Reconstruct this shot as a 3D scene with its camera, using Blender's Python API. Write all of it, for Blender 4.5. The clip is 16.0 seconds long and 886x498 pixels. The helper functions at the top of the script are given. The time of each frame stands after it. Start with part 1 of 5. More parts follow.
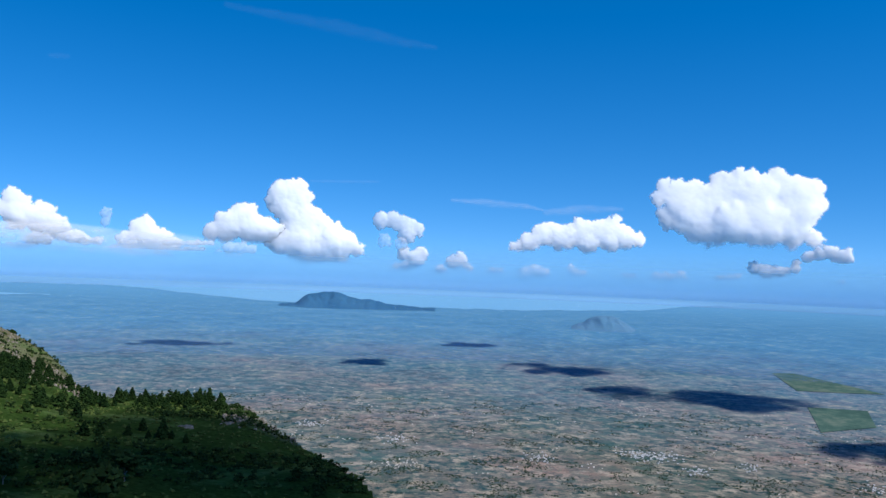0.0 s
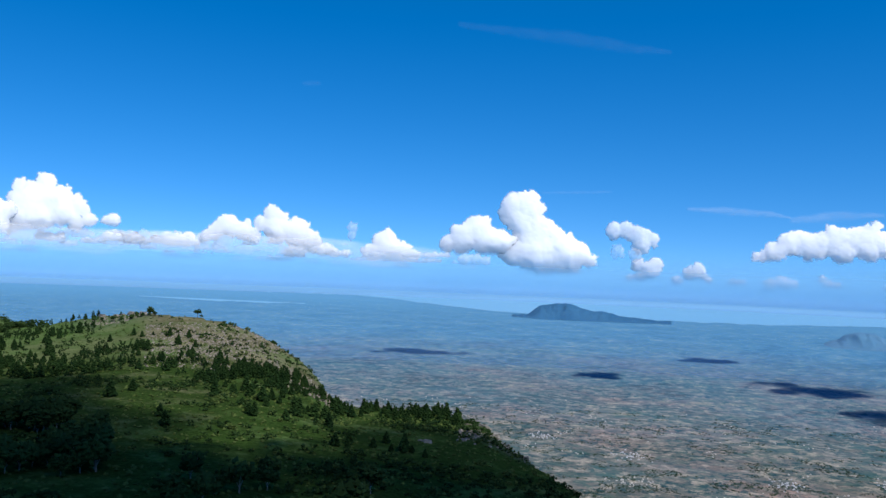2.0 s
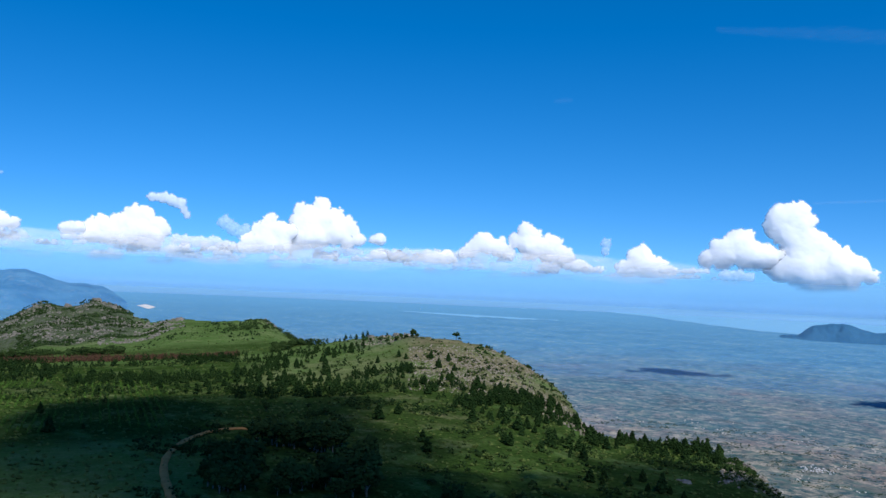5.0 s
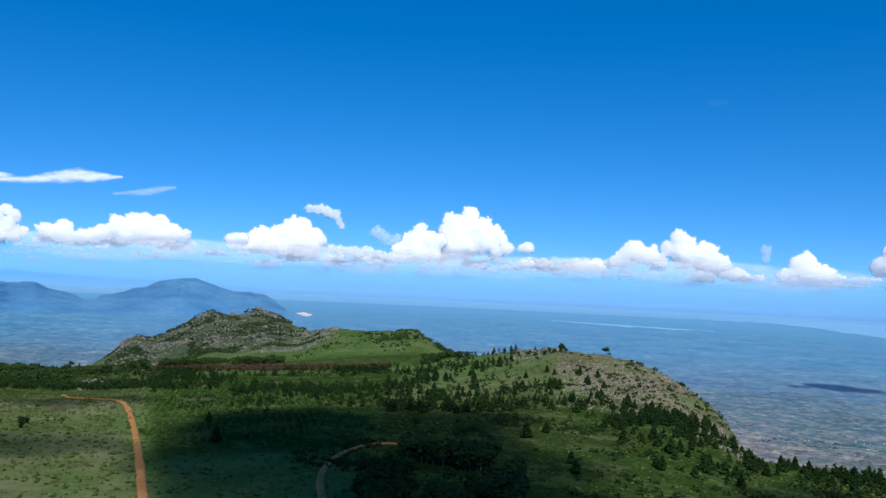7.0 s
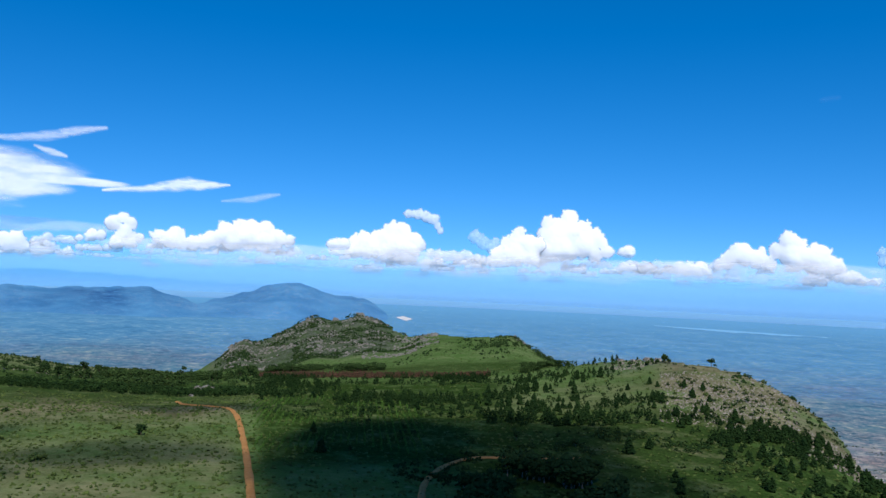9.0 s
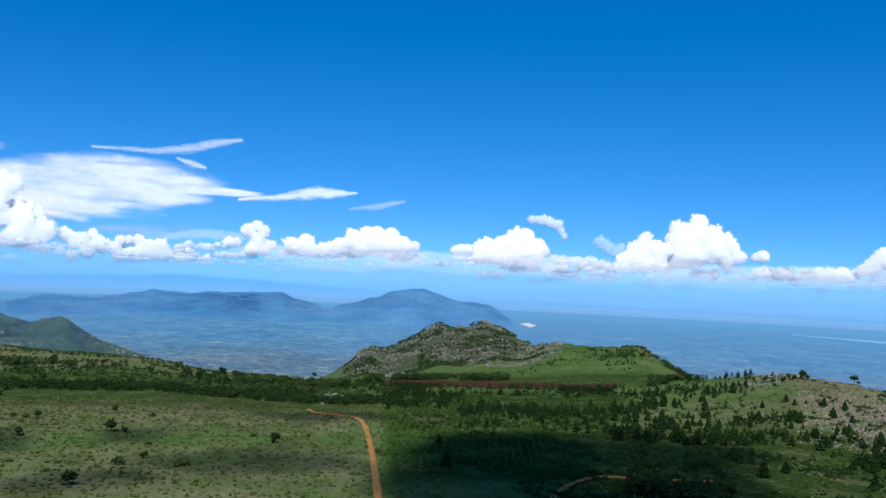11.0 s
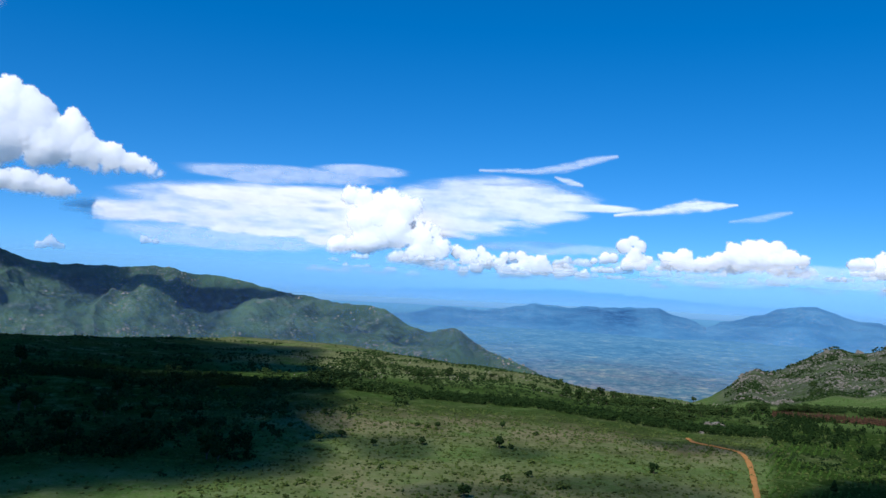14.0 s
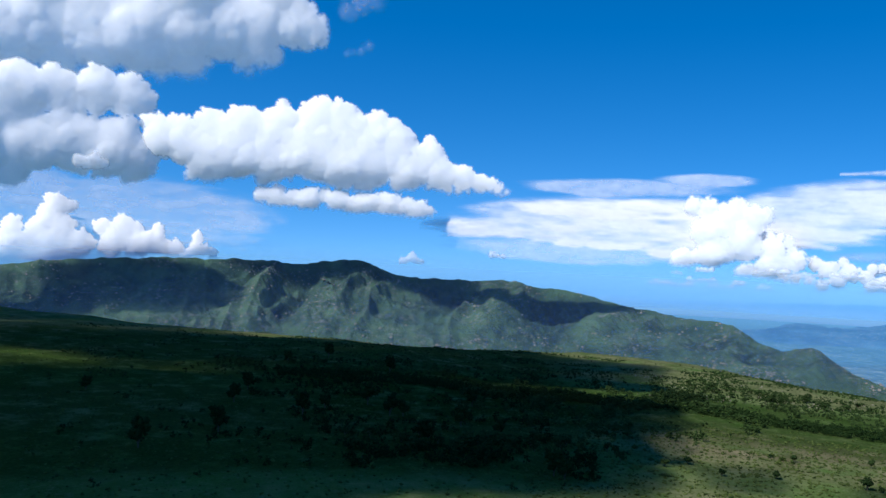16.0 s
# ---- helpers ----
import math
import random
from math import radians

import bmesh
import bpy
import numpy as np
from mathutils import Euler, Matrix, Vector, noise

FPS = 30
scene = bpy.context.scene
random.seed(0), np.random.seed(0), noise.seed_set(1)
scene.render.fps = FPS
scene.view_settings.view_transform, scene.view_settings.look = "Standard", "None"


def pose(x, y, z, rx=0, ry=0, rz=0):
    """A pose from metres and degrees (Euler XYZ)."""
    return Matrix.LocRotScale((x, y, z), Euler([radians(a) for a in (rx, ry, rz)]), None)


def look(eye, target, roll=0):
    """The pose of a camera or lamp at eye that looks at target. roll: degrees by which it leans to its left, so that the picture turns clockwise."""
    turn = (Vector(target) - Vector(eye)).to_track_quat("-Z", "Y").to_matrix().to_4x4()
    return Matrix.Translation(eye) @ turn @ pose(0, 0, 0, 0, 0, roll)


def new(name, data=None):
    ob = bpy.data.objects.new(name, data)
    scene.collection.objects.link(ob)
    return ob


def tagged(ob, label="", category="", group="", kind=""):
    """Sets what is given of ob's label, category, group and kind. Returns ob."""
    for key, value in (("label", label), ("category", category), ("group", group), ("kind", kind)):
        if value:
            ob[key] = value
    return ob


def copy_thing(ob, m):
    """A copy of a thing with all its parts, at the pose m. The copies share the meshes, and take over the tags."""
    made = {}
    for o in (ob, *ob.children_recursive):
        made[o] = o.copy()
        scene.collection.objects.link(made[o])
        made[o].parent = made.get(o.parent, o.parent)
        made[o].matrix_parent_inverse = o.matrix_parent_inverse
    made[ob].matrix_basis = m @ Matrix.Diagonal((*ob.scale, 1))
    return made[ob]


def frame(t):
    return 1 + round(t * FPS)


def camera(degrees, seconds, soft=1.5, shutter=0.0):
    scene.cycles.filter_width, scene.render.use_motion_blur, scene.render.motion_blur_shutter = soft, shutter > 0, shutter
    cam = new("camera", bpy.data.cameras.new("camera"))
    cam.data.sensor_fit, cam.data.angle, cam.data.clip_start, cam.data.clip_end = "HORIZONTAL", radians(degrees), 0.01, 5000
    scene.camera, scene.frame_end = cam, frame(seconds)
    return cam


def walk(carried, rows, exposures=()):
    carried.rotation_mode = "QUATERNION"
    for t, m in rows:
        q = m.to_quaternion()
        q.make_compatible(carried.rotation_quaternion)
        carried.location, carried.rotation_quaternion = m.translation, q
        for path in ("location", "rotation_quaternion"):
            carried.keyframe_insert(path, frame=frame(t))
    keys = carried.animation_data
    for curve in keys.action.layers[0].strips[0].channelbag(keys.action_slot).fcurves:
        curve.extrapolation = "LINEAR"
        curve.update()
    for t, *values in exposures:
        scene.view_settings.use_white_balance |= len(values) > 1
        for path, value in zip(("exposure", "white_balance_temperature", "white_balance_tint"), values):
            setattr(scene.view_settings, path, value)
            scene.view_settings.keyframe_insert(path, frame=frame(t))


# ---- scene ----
import itertools

# A highland plateau above a wide plain with a lake, seen from a slowly climbing, turning drone.
# Places are given in polar form: az in degrees, counted from +y towards -x, and r in metres from the start.

# ---- camera and path: seconds, x, y, z, yaw, pitch, roll ----
PATH = [
    (0.0, 0.00, 0.00, 50.40, -0.02, 1.49, -2.10), (0.5, 0.27, -0.57, 51.56, 4.27, 1.46, -2.14),
    (1.0, 0.17, -1.27, 52.78, 8.37, 1.50, -2.15), (1.5, 0.21, -2.01, 53.77, 12.39, 1.56, -2.19),
    (2.0, 0.39, -2.53, 54.90, 15.40, 1.61, -2.19), (2.5, 0.58, -3.00, 55.96, 17.98, 1.71, -2.28),
    (3.0, 0.63, -3.45, 57.05, 21.02, 1.78, -2.35), (3.5, 0.71, -3.77, 58.21, 24.54, 1.80, -2.37),
    (4.0, 0.70, -4.06, 59.52, 27.59, 1.82, -2.32), (6.5, 2.00, -5.11, 65.07, 39.12, 2.15, -2.23),
    (7.0, 2.10, -5.33, 66.25, 42.10, 2.12, -2.26), (7.5, 2.08, -5.47, 67.30, 44.47, 2.09, -2.25),
    (8.0, 2.28, -5.75, 68.50, 46.36, 2.06, -2.22), (10.5, 2.97, -7.20, 73.97, 53.61, 2.12, -2.20),
    (11.0, 3.42, -7.54, 75.12, 56.91, 2.11, -2.27), (11.5, 3.64, -7.99, 76.27, 60.33, 2.20, -2.37),
    (12.0, 4.41, -8.28, 77.39, 63.63, 2.21, -2.42), (12.5, 5.17, -8.80, 78.63, 67.31, 2.18, -2.46),
    (13.0, 6.06, -8.95, 79.74, 73.43, 2.05, -2.59), (13.5, 6.58, -9.58, 80.90, 77.46, 1.99, -2.61),
    (14.0, 7.46, -9.56, 81.93, 81.65, 1.98, -2.63), (14.5, 8.62, -9.66, 83.08, 85.93, 1.97, -2.63),
    (15.0, 9.94, -10.12, 84.31, 90.01, 1.97, -2.57), (15.5, 11.41, -9.91, 85.53, 96.09, 1.92, -2.61),
    (16.0, 12.83, -9.87, 86.78, 104.18, 1.78, -2.68)]
cam = camera(54.61, 16.0)
walk(cam, [(t, pose(x, y, z, 90 + p, ro, ya)) for t, x, y, z, ya, p, ro in PATH])

# ---- sky and sun ----
SUN_AZ, SUN_EL, SUN_POWER, SKY_POWER = 235.0, 48.0, 4.9, 0.178
SKY_TINT, SKY_DEPTH = (1.0, 0.925, 0.97), 1.385
world = bpy.data.worlds.new("sky")
scene.world = world
world.use_nodes = True
wn, wl = world.node_tree.nodes, world.node_tree.links
sky_tex = wn.new("ShaderNodeTexSky")
sky_tex.sky_type, sky_tex.sun_disc = "NISHITA", False
sky_tex.sun_elevation, sky_tex.sun_rotation = radians(SUN_EL), radians(-SUN_AZ)
sky_tex.altitude, sky_tex.air_density, sky_tex.dust_density, sky_tex.ozone_density = 1500, 1.0, 0.3, 4.0
# the clear tropical sky deepens fast above the horizon
way_up = wn.new("ShaderNodeMapping")
way_up.vector_type = "POINT"
way_up.inputs["Location"].default_value, way_up.inputs["Scale"].default_value = (0, 0, 0.11), (1, 1, 1.25)
unit = wn.new("ShaderNodeVectorMath")
unit.operation = "NORMALIZE"
wl.new(wn.new("ShaderNodeTexCoord").outputs["Generated"], way_up.inputs["Vector"])
wl.new(way_up.outputs[0], unit.inputs[0])
wl.new(unit.outputs[0], sky_tex.inputs["Vector"])
tint = wn.new("ShaderNodeMix")
tint.data_type, tint.blend_type = "RGBA", "MULTIPLY"
tint.inputs[0].default_value, tint.inputs[7].default_value = 1.0, (*SKY_TINT, 1)
deep = wn.new("ShaderNodeHueSaturation")
deep.inputs["Saturation"].default_value = SKY_DEPTH
wl.new(sky_tex.outputs[0], deep.inputs["Color"])
wl.new(deep.outputs[0], tint.inputs[6])
wl.new(tint.outputs[2], wn["Background"].inputs["Color"])
wn["Background"].inputs["Strength"].default_value = SKY_POWER


def polar(az, r, z=0.0):
    return Vector((-math.sin(radians(az)) * r, math.cos(radians(az)) * r, z))


TO_SUN = (polar(SUN_AZ, math.cos(radians(SUN_EL)), math.sin(radians(SUN_EL)))).normalized()
sun = new("sun", bpy.data.lights.new("sun", "SUN"))
sun.data.energy, sun.data.angle, sun.data.color = SUN_POWER, radians(0.53), (1.0, 0.95, 0.87)
sun.matrix_world = look(TO_SUN * 100, (0, 0, 0))


# ---- small tools ----
def part(name, bm, material, parent=None, label=""):
    """Links a bmesh as one mesh object, under a thing if one is given."""
    me = bpy.data.meshes.new(name)
    bm.to_mesh(me)
    bm.free()
    me.materials.append(material)
    ob = new(name, me)
    ob.parent = parent
    return tagged(ob, label)


def mesh_object(name, verts, faces, material, smooth=True):
    me = bpy.data.meshes.new(name)
    me.from_pydata(verts, [], faces)
    me.materials.append(material)
    me.polygons.foreach_set("use_smooth", [smooth] * len(me.polygons))
    me.update()
    return new(name, me)


def lattice(ix, iy, seed):
    h = np.sin(ix * 127.1 + iy * 311.7 + seed * 74.7) * 43758.5453
    return h - np.floor(h)


def vnoise(x, y, seed=0):
    """Smooth value noise, 0 to 1."""
    ix, iy = np.floor(x), np.floor(y)
    fx, fy = x - ix, y - iy
    fx, fy = fx * fx * (3 - 2 * fx), fy * fy * (3 - 2 * fy)
    a, b = lattice(ix, iy, seed), lattice(ix + 1, iy, seed)
    c, d = lattice(ix, iy + 1, seed), lattice(ix + 1, iy + 1, seed)
    return (a + (b - a) * fx) * (1 - fy) + (c + (d - c) * fx) * fy


def fbm(x, y, seed=0, octaves=4):
    total, amp = 0.0, 0.5
    for k in range(octaves):
        total = total + amp * vnoise(x * 2 ** k, y * 2 ** k, seed + k * 13)
        amp *= 0.5
    return total


AZ_FINE = np.arange(-180, 180.01, 0.1)


def table(rows, column, blur=0.5):
    """One column of rows (az, ...) as a softened curve over az."""
    rows = sorted(rows)
    v = np.interp(AZ_FINE, [q[0] for q in rows], [q[column] for q in rows])
    k = np.exp(-0.5 * (np.arange(-30, 31) * 0.1 / blur) ** 2)
    v = np.convolve(np.pad(v, 30, mode="edge"), k / k.sum(), "valid")
    return lambda az: np.interp(az, AZ_FINE, v)


def step(a, b, x):
    s = np.clip((x - a) / (b - a), 0, 1)
    return s * s * (3 - 2 * s)


# ---- the lie of the land ----
eye_level = table([(-180, 50), (-30, 50), (0, 54), (30, 58), (55, 69), (80, 76), (110, 84), (140, 86), (180, 86)], 1, 2.0)
# rim of the plateau: az, r, z
RIM = [(-180, 250, 2), (-40, 150, -12), (-3, 190, -8), (4, 240, -17), (5.6, 290, -19), (10.5, 380, -23), (12.7, 420, -17),
       (16, 450, -17), (20, 470, -20), (22.3, 480, -21), (24, 560, -10), (26.8, 600, 5), (29.8, 630, 16), (33, 640, 18),
       (35, 660, 18), (37, 680, 12), (39, 700, 7), (41.3, 720, 1), (44, 750, -6), (50, 790, -12), (60, 800, -18), (66, 860, -28)]
RIM += [(68.7, 820, -22), (72.4, 800, -17), (75.4, 850, -12), (80, 950, -13), (85, 1000, -9), (88, 1050, -4), (96, 1050, 0),
        (103, 950, 4), (108, 900, 9), (112, 1000, 8), (118, 1050, 8), (124, 1100, 12), (131, 1200, 21), (150, 1300, 30), (180, 900, 20)]
# second crest, or the foot of the scarp where there is none: az, r, z
BACK = [(-180, 900, -80), (-40, 560, -170), (12, 800, -190), (24, 900, -160), (33, 960, -150), (39, 1100, -115), (40.2, 1130, -66), (40.7, 1150, -38),
        (41.5, 1170, -32), (42.2, 1190, -26), (42.9, 1220, -21), (43.5, 1240, -11), (44.1, 1250, -5), (45.5, 1250, -10), (47.6, 1270, -12), (49.1, 1300, -10),
        (50.2, 1330, -16), (51.1, 1400, -23), (51.9, 1520, -20), (53.0, 1560, -6), (54.0, 1560, 1), (54.5, 1560, 3), (55.3, 1560, -6), (56.3, 1560, -8)]
BACK += [(56.8, 1560, -2), (57.6, 1560, -8), (58.7, 1550, -23), (59.8, 1530, -38), (60.9, 1510, -50), (61.6, 1500, -42), (62.5, 1490, -54), (63.1, 1480, -72),
         (64.1, 1450, -86), (66, 1430, -104), (70, 1400, -120), (90, 1600, -150), (110, 1800, -160), (150, 2000, -150), (180, 1500, -100)]
rim_r, rim_z = table(RIM, 1), table(RIM, 2, 0.35)
back_r, back_z = table(BACK, 1), table(BACK, 2, 0.22)
near_z = table([(-180, 0), (-40, -10), (5, -13), (16, -9), (30, -3), (45, 0), (90, 1), (150, 3), (180, 0)], 1, 3.0)
dip = table([(-180, 0), (50, 0), (54, 26), (60, 28), (66, 0), (180, 0)], 1)


PLAIN_A, PLAIN_B, HORIZON = 405.7, 0.07645, 4320.0


def plain_drop(r):
    """How far the plain lies below eye level."""
    return PLAIN_A - PLAIN_B * np.maximum(r, 1000)


def plain_z(az, r):
    return eye_level(az) - plain_drop(r)


def rocky(az, r):
    """Where bare rock comes through: the kopje, the knob and the scree slope."""
    kop = step(1080, 1180, r) * step(1750, 1620, r) * step(50.3, 52.5, az) * step(64.8, 63.0, az) * 0.9
    knob = step(1180, 1230, r) * step(44.2, 43.3, az) * step(41.0, 42.0, az)
    scree = step(430, 500, r) * step(760, 690, r) * step(23.0, 26.5, az) * step(35.5, 32.0, az) * 0.08
    scree2 = step(440, 470, r) * step(560, 520, r) * step(22.0, 23.5, az) * step(27.5, 25.5, az) * 0.25
    top = step(610, 640, r) * step(32.5, 34.0, az) * step(39.5, 37.5, az) * 0.7
    shoulder = step(1000, 1100, r) * step(1400, 1300, r) * step(48.5, 50.5, az) * step(56, 53, az) * 0.3
    bluff = step(335, 365, r) * step(14.2, 12.6, az) * step(6.0, 8.0, az) * 0.85
    return np.clip(kop + knob + scree + scree2 + top + shoulder + bluff, 0, 1)


def land(az, r):
    """Height of the ground at az, r (arrays)."""
    ra, za, rb, zb = rim_r(az), rim_z(az), back_r(az), back_z(az)
    zn = -3 + (near_z(az) + 3) * step(12, 150, r)
    s = np.clip((r - 250) / np.maximum(ra - 250, 40), 0, 1)
    z = zn + (za - zn) * s ** 1.7
    u = np.clip((r - ra) / (rb - ra), 0, 1)
    cliff = step(43.5, 41.0, az)
    fall = step(64.5, 68.0, az)
    uu = u * (1 - fall) * (1 - cliff) + u ** 0.75 * cliff + u ** 1.3 * fall
    z = np.where(r > ra, za + (zb - za) * uu - dip(az) * np.sin(np.pi * u) * (u < 1), z)
    x, y = -np.sin(np.radians(az)) * r, np.cos(np.radians(az)) * r
    w = np.clip((r - rb) / 420, 0, 1)
    pz = plain_z(az, r)
    z = np.where(r > rb, zb + (np.minimum(pz, zb) - zb) * w ** 0.7, z)
    up = 1 - w
    z = z + up * ((fbm(x / 70, y / 70, 3) - 0.47) * 7 * np.clip(r / 700, 0.25, 1) + (fbm(x / 14, y / 14, 5, 3) - 0.44) * 1.3)
    ro = rocky(az, r)
    crag = np.abs(fbm(x / 38, y / 38, 9) - 0.47) * 2
    z = z + ro * up * ((0.5 - crag) * 8 * np.clip(r / 1400, 0.25, 1) + (fbm(x / 9, y / 9, 21, 3) - 0.44) * 5 * np.clip(r / 1000, 0.4, 1))
    return np.where(w >= 1, plain_z(az, r) + (fbm(x / 260, y / 260, 31) - 0.47) * 5 * step(2700, 2200, r), z)


def land_at(az, r):
    return float(land(np.array([float(az)]), np.array([float(r)]))[0])


# ---- materials ----
class Nodes:
    """A material's node tree, in few words."""

    def __init__(self, name):
        self.material = bpy.data.materials.new(name)
        self.material.use_nodes = True
        self.tree = self.material.node_tree
        self.bsdf = self.tree.nodes["Principled BSDF"]

    def node(self, kind, **inputs):
        n = self.tree.nodes.new(kind)
        for key, value in inputs.items():
            self.put(n.inputs[key.replace("_", " ")], value)
        return n

    def put(self, socket, value):
        if isinstance(value, bpy.types.NodeSocket):
            self.tree.links.new(value, socket)
        elif isinstance(value, tuple) and len(value) == 3 and socket.type == "RGBA":
            socket.default_value = (*value, 1)
        else:
            socket.default_value = value

    def place(self):
        return self.tree.nodes.new("ShaderNodeNewGeometry").outputs["Position"]

    def local(self):
        return self.tree.nodes.new("ShaderNodeTexCoord").outputs["Object"]

    def attribute(self, name):
        n = self.tree.nodes.new("ShaderNodeAttribute")
        n.attribute_name = name
        return n.outputs["Fac"]

    def noise(self, vector, scale, detail=4.0, rough=0.55):
        return self.node("ShaderNodeTexNoise", Vector=vector, Scale=scale, Detail=detail, Roughness=rough).outputs["Fac"]

    def ramp(self, fac, *stops):
        n = self.tree.nodes.new("ShaderNodeValToRGB")
        for k, (at, colour) in enumerate(stops):
            e = n.color_ramp.elements[k] if k < 2 else n.color_ramp.elements.new(at)
            e.position, e.color = at, (*colour, 1)
        self.put(n.inputs[0], fac)
        return n.outputs[0]

    def span(self, fac, a, b, lo=0.0, hi=1.0):
        n = self.tree.nodes.new("ShaderNodeMapRange")
        for k, v in enumerate((fac, a, b, lo, hi)):
            self.put(n.inputs[k], v)
        return n.outputs[0]

    def sum(self, op, a, b):
        n = self.tree.nodes.new("ShaderNodeMath")
        n.operation = op
        self.put(n.inputs[0], a)
        self.put(n.inputs[1], b)
        return n.outputs[0]

    def mix(self, fac, a, b, blend="MIX"):
        n = self.tree.nodes.new("ShaderNodeMix")
        n.data_type, n.blend_type = "RGBA", blend
        self.put(n.inputs[0], fac)
        self.put(n.inputs[6], a)
        self.put(n.inputs[7], b)
        return n.outputs[2]

    def finish(self, colour, rough=0.9, gloss=0.2, bump=None, depth=0.3, distance=1.0):
        self.put(self.bsdf.inputs["Base Color"], colour)
        self.put(self.bsdf.inputs["Roughness"], rough)
        self.put(self.bsdf.inputs["Specular IOR Level"], gloss)
        if bump is not None:
            b = self.node("ShaderNodeBump", Height=bump, Strength=depth, Distance=distance)
            self.put(self.bsdf.inputs["Normal"], b.outputs[0])
        return self.material


def ground_material():
    n = Nodes("ground")
    p = n.place()
    big, mid, fine = n.noise(p, 0.007, 5), n.noise(p, 0.045, 6, 0.65), n.noise(p, 0.6, 5, 0.7)
    grass = n.ramp(n.sum("ADD", n.sum("MULTIPLY", big, 0.5), n.sum("MULTIPLY", mid, 0.5)),
                   (0.36, (0.030, 0.074, 0.013)), (0.5, (0.058, 0.122, 0.025)), (0.62, (0.108, 0.150, 0.052)))
    dry = n.ramp(mid, (0.35, (0.074, 0.064, 0.034)), (0.65, (0.205, 0.178, 0.105)))
    amount = n.sum("MULTIPLY", n.attribute("dry"), n.span(n.noise(p, 0.02, 6, 0.7), 0.32, 0.52))
    col = n.mix(amount, grass, dry)
    col = n.mix(n.span(fine, 0.50, 0.66, 0, 0.55), col, (0.028, 0.045, 0.012))
    col = n.mix(n.span(n.noise(p, 0.16, 6, 0.75), 0.53, 0.62, 0, 0.34), col, (0.034, 0.056, 0.014))
    col = n.mix(n.span(n.noise(p, 0.30, 5, 0.7), 0.55, 0.63, 0, 0.50), col, (0.145, 0.172, 0.086))
    col = n.mix(n.span(n.noise(p, 1.1, 6, 0.8), 0.50, 0.64, 0, 0.45), col, (0.150, 0.190, 0.090))
    col = n.mix(n.span(n.noise(p, 0.85, 5, 0.8), 0.54, 0.66, 0, 0.45), col, (0.024, 0.040, 0.008))
    stone = n.ramp(n.noise(p, 0.42, 6, 0.8), (0.36, (0.024, 0.028, 0.022)), (0.5, (0.100, 0.098, 0.088)), (0.70, (0.23, 0.22, 0.205)))
    # dark plant cover, and shade painted on the meadow under the overhead clouds
    heath_and_shade = n.sum("MULTIPLY", n.attribute("heath_and_shade"), n.span(n.noise(p, 0.05, 6, 0.7), 0.30, 0.50))
    col = n.mix(heath_and_shade, col, n.ramp(fine, (0.35, (0.010, 0.023, 0.005)), (0.65, (0.034, 0.066, 0.014))))
    rocks = n.sum("MULTIPLY", n.attribute("rock"), n.span(n.noise(p, 0.09, 7, 0.8), 0.38, 0.60, 0, 0.78))
    col = n.mix(rocks, col, stone)
    # the plain: a patchwork of small fields, soil and woodland
    uv = n.tree.nodes.new("ShaderNodeUVMap").outputs[0]
    bend = n.node("ShaderNodeTexNoise", Vector=uv, Scale=4.0, Detail=4.0).outputs["Color"]
    way = n.node("ShaderNodeVectorMath").outputs[0].node
    way.operation = "MULTIPLY_ADD"
    n.put(way.inputs[0], bend)
    way.inputs[1].default_value = (0.22, 0.22, 0)
    n.put(way.inputs[2], uv)
    cell = n.node("ShaderNodeTexVoronoi", Vector=way.outputs[0], Scale=22.0)
    cell.distance = "CHEBYCHEV"
    tone = n.tree.nodes.new("ShaderNodeSeparateColor")
    n.put(tone.inputs[0], cell.outputs["Color"])
    fields = n.ramp(tone.outputs[0], (0.0, (0.040, 0.080, 0.045)), (0.25, (0.085, 0.105, 0.070)), (0.45, (0.20, 0.130, 0.090)),
                    (0.62, (0.110, 0.095, 0.075)), (0.8, (0.30, 0.20, 0.14)), (0.95, (0.46, 0.36, 0.26)))
    soil = n.ramp(n.noise(uv, 0.8, 7, 0.68), (0.39, (0.046, 0.092, 0.070)), (0.47, (0.110, 0.120, 0.090)), (0.54, (0.190, 0.152, 0.122)), (0.62, (0.325, 0.192, 0.140)))
    fields = n.mix(0.42, soil, fields)
    fields = n.mix(n.span(n.noise(uv, 9.0, 7, 0.74), 0.52, 0.60, 0, 0.75), fields, (0.41, 0.330, 0.245))
    fields = n.mix(n.span(n.noise(uv, 60.0, 5, 0.8), 0.50, 0.60, 0, 0.5), fields, (0.036, 0.066, 0.052))
    woods = n.sum("MULTIPLY", n.span(n.noise(uv, 20.0, 6, 0.75), 0.48, 0.57), n.span(n.noise(uv, 2.2, 5, 0.7), 0.36, 0.56))
    fields = n.mix(woods, fields, (0.018, 0.042, 0.036))
    # blue distance haze is painted over the fields, stronger farther out
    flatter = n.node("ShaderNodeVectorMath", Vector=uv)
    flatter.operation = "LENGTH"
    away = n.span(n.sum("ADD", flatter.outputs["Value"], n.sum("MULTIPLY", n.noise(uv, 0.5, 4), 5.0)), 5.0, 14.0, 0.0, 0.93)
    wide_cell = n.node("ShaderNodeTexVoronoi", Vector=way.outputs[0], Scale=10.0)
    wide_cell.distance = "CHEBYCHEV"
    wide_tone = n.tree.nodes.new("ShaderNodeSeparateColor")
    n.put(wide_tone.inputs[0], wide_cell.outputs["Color"])
